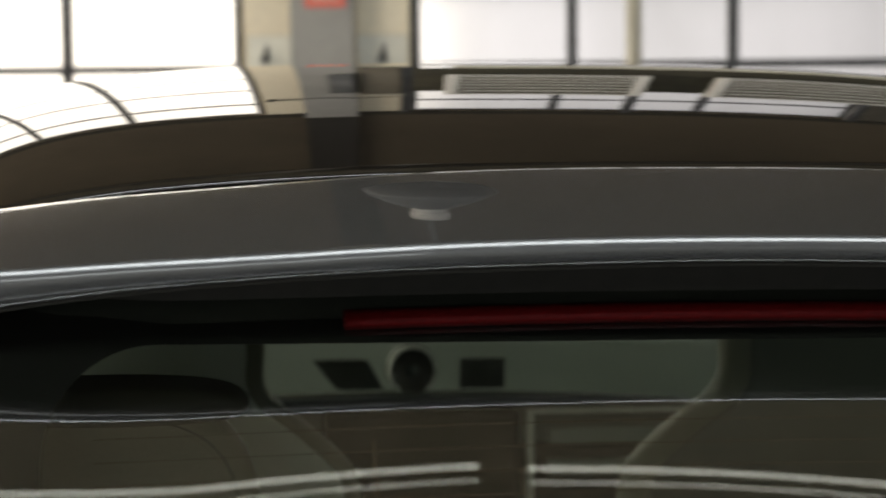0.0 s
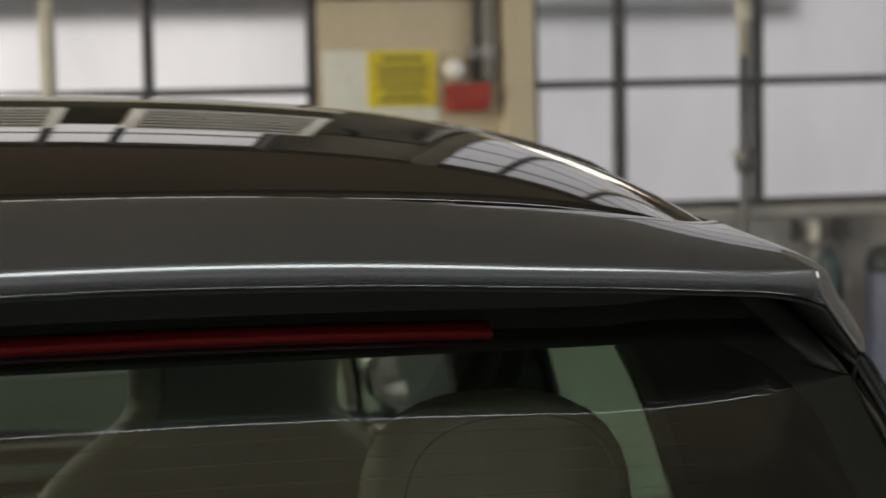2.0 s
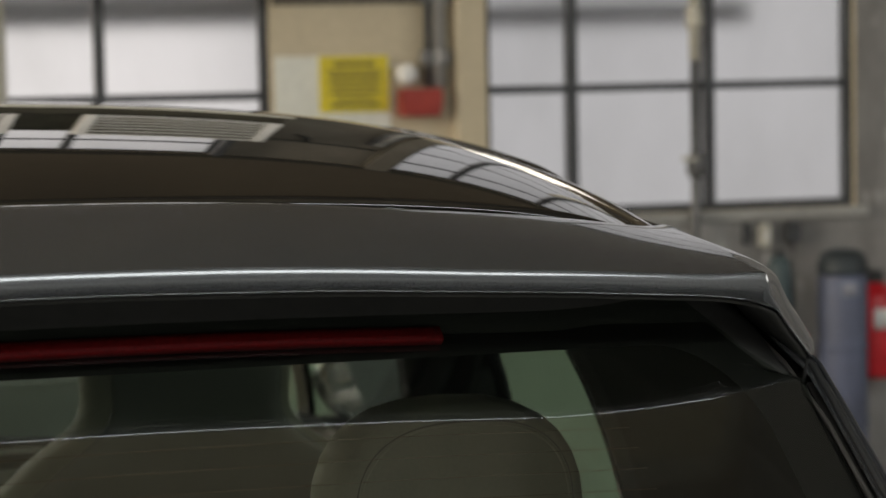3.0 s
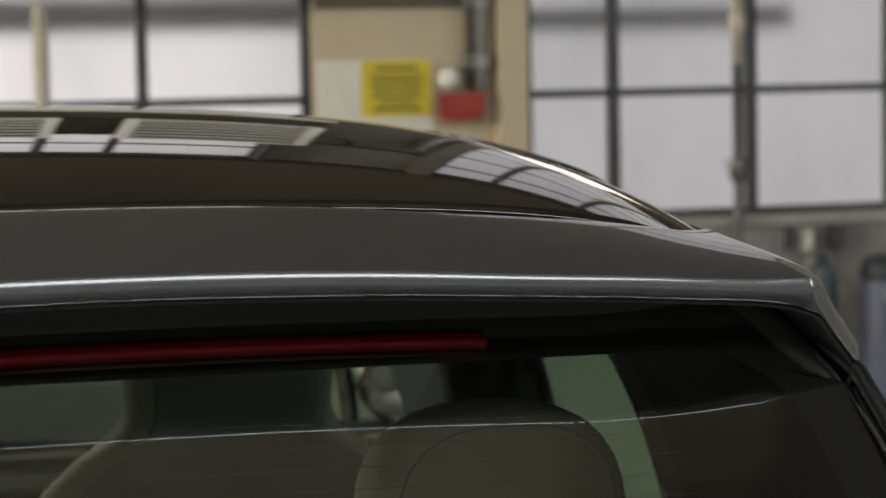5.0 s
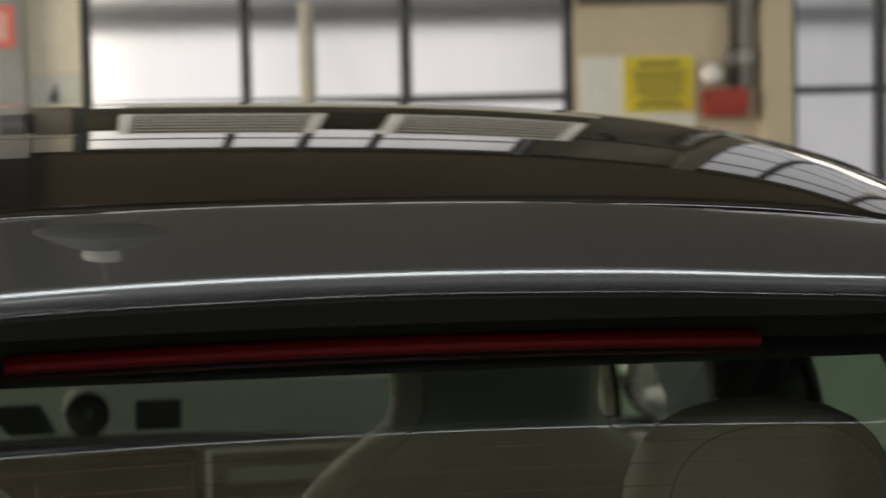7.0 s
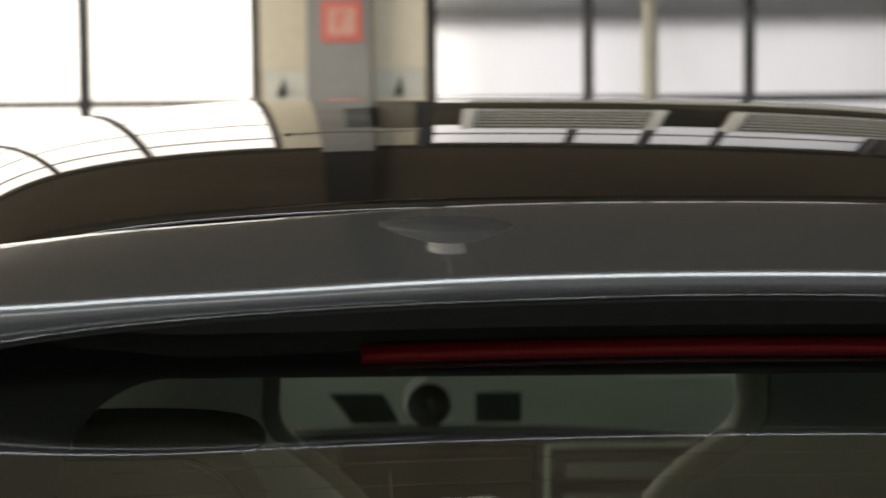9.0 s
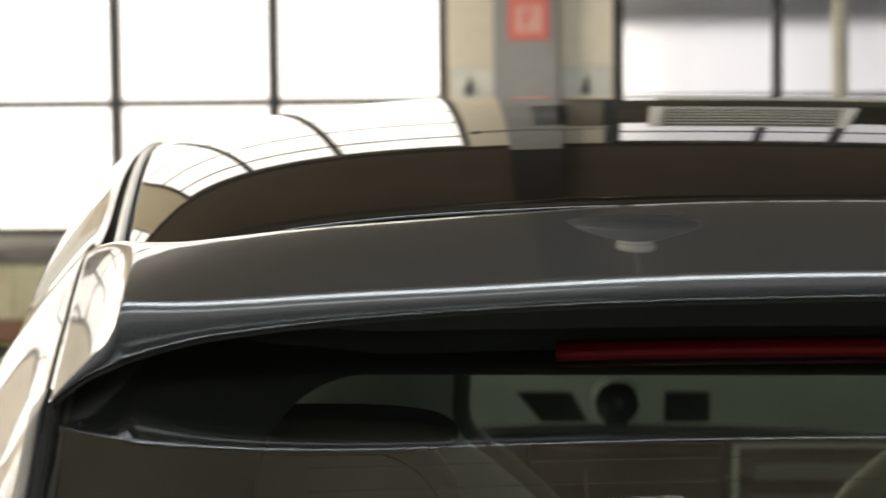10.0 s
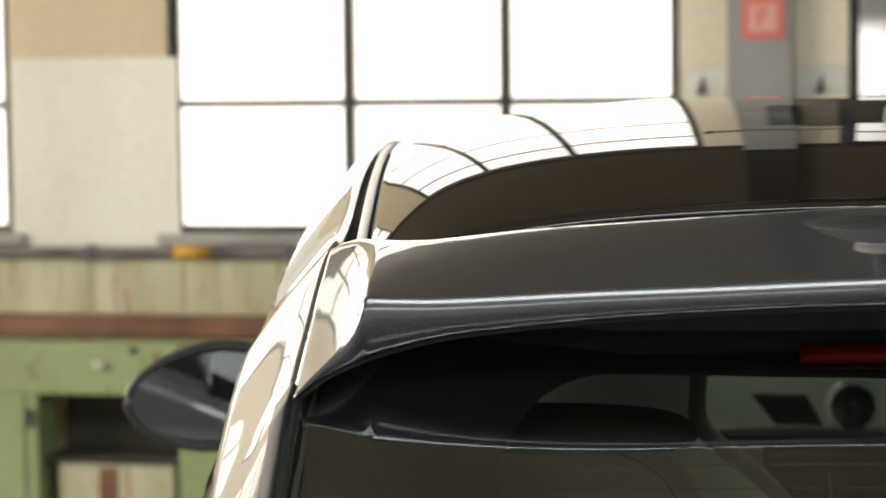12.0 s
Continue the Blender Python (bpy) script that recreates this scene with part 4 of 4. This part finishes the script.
# ---- things at the north wall ----
sign = thing("warning_sign", "yellow warning sign with dark print on the wall", "sign", pose(2.02, N - 0.012, 1.657))
part("plate", box(-0.134, 0.134, -0.003, 0.008, -0.106, 0.106, 0.004), YELLOW, sign)
for z, w, h in ((0.076, 0.080, 0.010), (0.046, 0.105, 0.006), (0.028, 0.095, 0.006), (0.008, 0.105, 0.006), (-0.012, 0.088, 0.006), (-0.032, 0.102, 0.006), (-0.052, 0.070, 0.006), (-0.078, 0.092, 0.010)):
    part("print_line", box(-w, w, -0.005, -0.003, z - h, z + h), SIGN_INK, sign)
# the sign's pink cast is veiling glare put into its colours
fsign = thing("fire_sign", "red square sign with pale panel on the column, lightened for glare", "sign", pose(-0.427, N - 0.075, 1.915))
part("plate", box(-0.075, 0.075, -0.003, 0.003, -0.075, 0.075, 0.003), SIGN_RED, fsign)
part("panel", box(-0.050, 0.050, -0.005, -0.003, -0.050, 0.050, 0.001), worn("glare_pink_print", (0.80, 0.46, 0.38), (0.72, 0.38, 0.30), 0.5, 12.0, 60.0, 0.0), fsign, "pink panel tinted for glare")
for x0, x1, z0, z1 in ((-0.020, -0.008, -0.035, 0.035), (-0.008, 0.022, 0.023, 0.035), (-0.008, 0.014, -0.004, 0.008)):
    part("symbol", box(x0, x1, -0.007, -0.005, z0, z1), SIGN_RED, fsign)
alarm = thing("alarm_box", "weathered red metal box on the wall", "box", pose(2.26, N - 0.05, 1.58))
part("body", box(-0.078, 0.078, -0.05, 0.045, -0.05, 0.055, 0.012), ALARM_RED, alarm)
part("lid", box(-0.080, 0.080, -0.058, -0.05, -0.015, 0.057, 0.004), ALARM_RED, alarm)
lampb = thing("bulkhead_lamp", "small pale bulkhead fitting on the wall", "lamp", pose(2.215, N - 0.03, 1.69))
part("body", lathe([(0.0, -0.06), (0.03, -0.055), (0.04, -0.03), (0.04, 0.025)], 20, "y"), SIGN_WHITE, lampb, "", True)
for x, r, mat in ((2.30, 0.016, PIPE_GREY), (2.345, 0.026, worn("pale_grey_conduit", (0.34, 0.33, 0.31), (0.22, 0.21, 0.20), 0.5, 4.0, 60.0, 0.1))):
    p = thing("riser_pipe", "dark grey riser pipe on the wall", "pipe", pose(x, N - 0.05, 0))
    part("tube", tube([(0, 0, 1.64), (0, 0, 2.4), (0, 0, 3.05)], r, 12), mat, p, "", True)
    for z in (1.72, 1.95):
        part("coupling", lathe([(r + 0.012, z), (r + 0.016, z + 0.01), (r + 0.016, z + 0.05), (r + 0.012, z + 0.06)], 16), mat, p, "", True)
ccol = thing("cream_column", "cream painted column beside the window", "column", pose(2.465, N - 0.08, 0), kind="structure")
part("shaft", box(-0.062, 0.058, 0.0, 0.078, 0, 2.04, 0.008), CREAM, ccol)
part("upper_shaft", box(-0.062, 0.058, 0.0, 0.078, 2.04, TOP + 0.06, 0.008), GRIMY_SHADED, ccol, "brown upper shaft, darkened like the pier beside it")
pp = thing("drop_pipe", "cream painted vertical pipe before the window", "pipe", pose(0.695, N - 0.06, 0))
part("tube", tube([(0, 0, 0), (0, 0, 1.0), (0, 0, 1.985)], 0.029, 14), PIPE_CREAM, pp, "", True)
vp = thing("valve_pipe", "pale vertical pipe with a valve before the window", "pipe", pose(3.375, N - 0.06, 0))
part("tube", tube([(0, 0, 1.72), (0, 0, 2.3), (0, 0, 3.05)], 0.022, 12), PIPE_CREAM, vp, "", True)
part("lower_tube", tube([(0, 0, 0), (0, 0, 1.0), (0, 0, 1.72)], 0.019, 12), PIPE_GREY, vp, "grey lower pipe", True)
part("valve", lathe([(0.02, 1.26), (0.036, 1.28), (0.036, 1.34), (0.02, 1.36)], 14), PIPE_GREY, vp, "grey valve body", True)
part("valve_handle", box(-0.07, 0.0, -0.035, -0.02, 1.33, 1.345, 0.004), PIPE_CREAM, vp, "pale valve handle")
part("collar", lathe([(0.024, 1.84), (0.032, 1.85), (0.032, 1.92), (0.024, 1.93)], 14), PIPE_CREAM, vp, "", True)

BAY = worn("dark_olive_brown", (0.055, 0.05, 0.032), (0.03, 0.027, 0.02), 0.8, 4.0, 40.0, 0.2)
# louvred heaters on a dark rack hung from the upper wall before the window
rack = thing("heater_rack", "dark steel rack hung before the window", "rack", pose(0.79, N - 0.14, 2.16))
part("back_plate", box(-0.90, 1.02, 0.0, 0.02, 0.05, 1.03, 0.004), BAY, rack, "dark brown back plate")
part("bottom_rail", box(-0.75, 1.02, -0.10, 0.02, -0.12, 0.04, 0.004), PIPE_CREAM, rack, "cream bottom rail")
for x in (-0.92, -0.02, 0.91):
    part("hanger", box(x - 0.02, x + 0.02, 0.02, 0.135, 0.0, 1.70, 0.004), STEEL, rack)
for x0, x1 in ((0.02, 0.78), (1.03, 1.80)):
    h = thing("wall_heater", "olive louvred heater with white ends hung before the window", "heater", pose((x0 + x1) / 2, N - 0.24, 2.91), "wall heaters")
    w = (x1 - x0) / 2
    part("casing", box(-w + 0.05, w - 0.05, 0.0, 0.10, -0.33, 0.33, 0.01), LOUVRE, h, "dark olive casing")
    for c in (-1, 1):
        part("end_cap", box(c * w - (0.05 if c > 0 else 0), c * w + (0 if c > 0 else 0.05), -0.05, 0.10, -0.37, 0.37, 0.01), SIGN_WHITE, h, "white end cap")
        part("frame_rail", box(-w + 0.05, w - 0.05, -0.06, 0.0, 0.345 * c - 0.018, 0.345 * c + 0.018, 0.004), SIGN_WHITE, h, "white frame rail")
    for k in range(6):
        z = -0.300 + k * 0.104
        part("slat", box(-w + 0.052, w - 0.052, -0.045, 0.0, z, z + 0.042), LOUVRE, h)
        part("slat_edge", box(-w + 0.052, w - 0.052, -0.052, -0.045, z + 0.002, z + 0.036), SIGN_WHITE, h, "pale slat edge")
# dark bars added outside the east windows to dim their panes near the top
can = thing("canopy", "dark bars added outside to grey the upper panes", "canopy", kind="structure")
part("edge", box(-0.3, 2.0, N + 0.62, N + 0.70, 1.895, 2.03), STEEL, can)
part("edge", box(2.62, 3.90, N + 0.62, N + 0.70, 1.872, 1.965), STEEL, can)

# service pipe, weathered panel, rusty beam and green bench on the west part of the wall
sp = thing("service_pipe", "dark grey pipe run below the windows", "pipe", pose(0, N - 0.06, 1.052))
part("tube", tube([(HALL_W, 0, 0), (-5, 0, 0), (-0.8, 0, 0)], 0.022, 12), worn("weathered_grey_pipe", (0.30, 0.29, 0.28), (0.14, 0.12, 0.11), 0.5, 5.0, 60.0, 0.15, metal=0.2, spots=(0.30, 0.18, 0.09)), sp, "", True)
part("sleeve", tube([(-2.66, 0, 0.004), (-2.58, 0, 0.004), (-2.52, 0, 0.004)], 0.027, 12), YELLOW_PAINT, sp, "yellow painted sleeve", True)
for x in (-4.4, -3.55, -3.0, -2.2, -1.5):
    part("clip", box(x - 0.01, x + 0.01, -0.03, 0.06, -0.03, 0.03, 0.003), PIPE_GREY, sp)
pan = thing("wall_panel", "weathered greenish panelling below the pipe", "panel", pose(0, N - 0.03, 0), kind="structure")
x = -8.0
while x < -0.8:
    part("board", box(x, x + 0.123, -0.012 - random.random() * 0.006, 0.028, 0.815, 1.025, 0.003), MOSSY, pan)
    x += 0.125
beam = thing("rusty_beam", "rusty steel edge beam along the bench", "beam", pose(0, N - 0.16, 0.78))
part("flange", box(-8.0, -0.8, -0.03, 0.12, -0.034, 0.034, 0.006), RUST, beam)
bench_g = thing("green_cabinet", "worn green steel cabinet with a dark open bay", "cabinet", pose(-2.75, N - 0.40, 0))
part("top_rail", box(-1.1, 1.1, 0.0, 0.20, 0.55, 0.742, 0.008), GREEN, bench_g)
part("post", box(-0.80, -0.345, 0.0, 0.20, 0.0, 0.55, 0.008), GREEN, bench_g)
part("post", box(0.20, 0.40, 0.0, 0.20, 0.0, 0.55, 0.008), GREEN, bench_g)
part("back", box(-0.345, 0.20, 0.30, 0.32, 0.0, 0.55), BAY, bench_g, "dark back of the bay")
part("shelf", box(-0.345, 0.20, 0.05, 0.30, 0.285, 0.305, 0.004), BAY, bench_g)
part("box_front", box(-0.29, 0.16, 0.06, 0.25, 0.0, 0.28, 0.008), MOSSY, bench_g, "stained pale drawer front")
part("red_stripe", box(-0.13, -0.06, 0.056, 0.06, 0.0, 0.27), RUST, bench_g, "rust-red stripe")
part("pull", lathe([(0.0, -0.022), (0.014, -0.020), (0.018, -0.008), (0.014, 0.0)], 18, "y"), PIPE_CREAM, bench_g, "worn pale cup pull", True, pose(-0.10, -0.001, 0.664) @ Matrix.Diagonal((1.9, 1, 0.8, 1)))
for x in (0.03, 0.215):
    part("bolt", lathe([(0.0, -0.012), (0.012, -0.011), (0.014, -0.004), (0.014, 0.0)], 10, "y"), STEEL, bench_g, "dark bolt head", True, pose(x, -0.001, 0.722))
part("seam", box(-0.40, -0.394, -0.003, 0.0, 0.0, 0.55), BAY, bench_g, "dark panel joint")
part("latch", box(-0.39, -0.365, -0.02, 0.0, 0.43, 0.495, 0.006), STEEL, bench_g, "dark latch")

# made-up pale body, hidden by the car, to brighten its side windows
store = thing("added_pale_cabinet", "low pale green cabinet added to brighten the view through the car", "cabinet", pose(2.45, N - 0.36, 0))
PALE_GREEN = worn("pale_green_enamel", (0.30, 0.36, 0.29), (0.25, 0.30, 0.24), 0.5, 2.0, 40.0, 0.1)
part("body", box(-0.85, 0.85, 0.0, 0.34, 0.06, 0.88, 0.01), PALE_GREEN, store)
part("top", box(-0.86, 0.86, -0.015, 0.345, 0.88, 0.905, 0.006), PALE_GREEN, store)
part("plinth", box(-0.83, 0.83, 0.02, 0.32, 0.0, 0.06), STEEL, store, "dark plinth")

# east part: a blue drum, a dark bottle and a red extinguisher
d = thing("blue_drum", "faded blue metal drum with a dark lid against the wall", "drum", pose(3.886, N - 0.30, 0))
part("shell", lathe([(0.0, 0.0), (0.0916, 0.0), (0.0964, 0.012), (0.0964, 0.87), (0.0932, 0.885), (0.0, 0.885)], 32), BLUE_PLASTIC, d, "", True)
for z in (0.30, 0.60):
    part("hoop", lathe([(0.096, z - 0.014), (0.1019, z - 0.005), (0.1019, z + 0.005), (0.096, z + 0.014)], 32), BLUE_PLASTIC, d, "", True)
part("lid", lathe([(0.0, 0.878), (0.0932, 0.878), (0.0995, 0.886), (0.0995, 0.905), (0.0916, 0.945), (0.073, 0.968), (0.04, 0.978), (0.0, 0.980)], 32), worn("dark_teal_plastic", (0.032, 0.042, 0.046), (0.022, 0.028, 0.030), 0.5, 6.0, 50.0, 0.1), d, "dark domed lid with a rolled rim", True)
part("paper_label", sheet(lambda a, z: Vector((0.0973 * math.sin(a), -0.0973 * math.cos(a), z)), span(-0.45, 0.25, 10), [0.80, 0.855], 0.001), worn("faded_paper", (0.30, 0.31, 0.36), (0.24, 0.25, 0.29), 0.7, 20.0, 90.0, 0.0), d, "faded pale label", True)
bt = thing("tall_canister", "narrow dark teal metal canister against the wall", "canister", pose(3.622, N - 0.30, 0))
part("shell", lathe([(0.0, 0.0), (0.046, 0.0), (0.048, 0.01), (0.048, 0.90), (0.040, 0.945), (0.018, 0.965), (0.0, 0.965)], 24), worn("teal_enamel", (0.055, 0.085, 0.090), (0.035, 0.050, 0.055), 0.45, 5.0, 50.0, 0.1), bt, "", True)
part("cap", lathe([(0.0, 0.963), (0.018, 0.963), (0.018, 0.985), (0.0, 0.988)], 16), BLACK_TRIM, bt, "black cap", True)
ext = thing("red_extinguisher", "bright red extinguisher hung on the wall", "extinguisher", pose(4.122, N - 0.10, 0.44))
part("bottle", lathe([(0.0, 0.0), (0.08, 0.0), (0.085, 0.02), (0.085, 0.30), (0.06, 0.36), (0.03, 0.38), (0.0, 0.38)], 24), BRIGHT_RED, ext, "", True)
part("paper_label", sheet(lambda a, z: Vector((0.0858 * math.sin(a), -0.0858 * math.cos(a), z)), span(-0.5, 0.5, 10), [0.20, 0.28], 0.001), SIGN_WHITE, ext, "white printed label", True)
part("valve_head", box(-0.03, 0.03, -0.02, 0.02, 0.375, 0.43, 0.006), BLACK_TRIM, ext, "black valve head")
part("bracket", box(-0.03, 0.03, 0.08, 0.097, 0.1, 0.3, 0.003), STEEL, ext, "dark wall bracket")

for x in (-0.655, -0.225):
    tg = thing("wall_hook", "small blue-grey steel hook on the wall", "hook", pose(x, N - 0.012, 1.675))
    bm = bmesh.new()
    f = bm.faces.new([bm.verts.new(p) for p in ((-0.018, 0, -0.035), (0.016, 0, -0.035), (0.010, 0, 0.04))])
    bmesh.ops.solidify(bm, geom=[f], thickness=0.008)
    part("plate", bm, BLUE_PLASTIC, tg)
    part("peg", tube([(0, 0.0, -0.02), (0, -0.03, -0.024), (0, -0.035, -0.005)], 0.005, 8), STEEL, tg, "", True)

cb = thing("slack_cable", "black cable slung across the steel column", "cable", pose(-0.42, N - 0.09, 3.41))
part("run", tube([(x, 0, -0.03 * math.cos(x * 4.2) + 0.012 * math.sin(x * 17)) for x in span(-0.27, 0.30, 24)], 0.009, 8), BLACK_TRIM, cb, "", True)
for x in (-0.27, 0.30):
    part("clip", box(x - 0.015, x + 0.015, -0.012, 0.086, -0.03, 0.03, 0.004), BLACK_TRIM, cb)

# boxes on the column and on the pier beside it
swb = thing("switch_box", "dark grey steel switch box on the column", "box", pose(-0.382, N - 0.075, 2.84))
part("body", box(-0.052, 0.052, -0.10, 0.0, -0.37, 0.37, 0.008), PIPE_GREY, swb)
part("door", box(-0.046, 0.046, -0.108, -0.10, -0.36, 0.36, 0.004), PIPE_GREY, swb, "dark grey box door")
dbd = thing("distribution_board", "grimy brown cabinet high on the wall pier", "cabinet", pose(-0.235, N - 0.004, 2.70))
part("body", box(-0.075, 0.085, -0.13, 0.0, -0.58, 0.58, 0.008), GRIMY_SHADED, dbd)
part("door", box(-0.068, 0.078, -0.138, -0.13, -0.56, 0.56, 0.004), GRIMY_SHADED, dbd, "grimy brown door")
part("ledge", box(-0.085, 0.095, -0.15, 0.0, 0.58, 0.62, 0.004), PIPE_CREAM, dbd, "cream painted top ledge")
cnd = thing("conduit", "thin dark conduit with a bend across the wall pier", "pipe", pose(0, N - 0.03, 3.22))
part("tube", tube([(1.80, 0, -0.01), (1.90, 0, 0.0), (2.00, 0, 0.0), (2.10, 0, 0.01), (2.38, 0, 0.02)], 0.018, 8), BLACK_TRIM, cnd, "", True)
part("bend", tube([(2.03, 0, 0.0), (2.025, 0, -0.12), (2.00, 0, -0.22), (1.95, 0, -0.26)], 0.016, 8), BLACK_TRIM, cnd, "", True)

# small fittings on the wall base
jb = thing("junction_box", "small dark junction box on the wall", "box", pose(3.80, N - 0.03, 1.03))
part("body", box(-0.024, 0.024, -0.03, 0.025, -0.04, 0.04, 0.006), STEEL, jb)
part("cable", tube([(0, 0, -0.04), (0.004, 0, -0.2), (-0.006, 0, -0.4)], 0.006, 8), BLACK_TRIM, jb, "black cable", True)
sw = thing("wall_switch", "pale wall switch beside a dark bracket", "switch", pose(3.68, N - 0.02, 1.02))
part("plate", box(-0.022, 0.022, -0.02, 0.015, -0.045, 0.045, 0.005), PIPE_CREAM, sw)
part("rocker", box(-0.010, 0.010, -0.027, -0.02, -0.02, 0.02, 0.003), SIGN_WHITE, sw)
hk = thing("wall_bracket", "dark steel hook bracket on the wall", "bracket", pose(3.605, N - 0.02, 1.03))
part("plate", box(-0.012, 0.012, -0.008, 0.015, -0.045, 0.045, 0.003), STEEL, hk)
part("hook", tube([(0, -0.008, 0.0), (0, -0.04, -0.01), (0, -0.05, 0.02)], 0.006, 8), STEEL, hk, "", True)

# high-bay lamp hanging over the car
lamp = thing("hanging_lamp", "grey enamel high-bay lamp on a rod", "lamp", pose(-0.03, 5.5, 3.79))
part("shade", lathe([(0.225, 0.0), (0.222, 0.03), (0.17, 0.16), (0.105, 0.27), (0.075, 0.30), (0.07, 0.29), (0.098, 0.26), (0.16, 0.15), (0.212, 0.028), (0.215, 0.0)], 40), LAMP_SHADE, lamp, "", True)
part("socket", lathe([(0.0, 0.30), (0.055, 0.30), (0.066, 0.32), (0.066, 0.37), (0.058, 0.375), (0.058, 0.385), (0.070, 0.39), (0.070, 0.46), (0.025, 0.49), (0.0, 0.49)], 24), LAMP_BULB, lamp, "pale ceramic socket", True)
part("rod", tube([(0, 0, 0.48), (0, 0, 1.5), (0, 0, HALL_H - 3.79)], 0.010, 8), LAMP_SHADE, lamp, "", True)
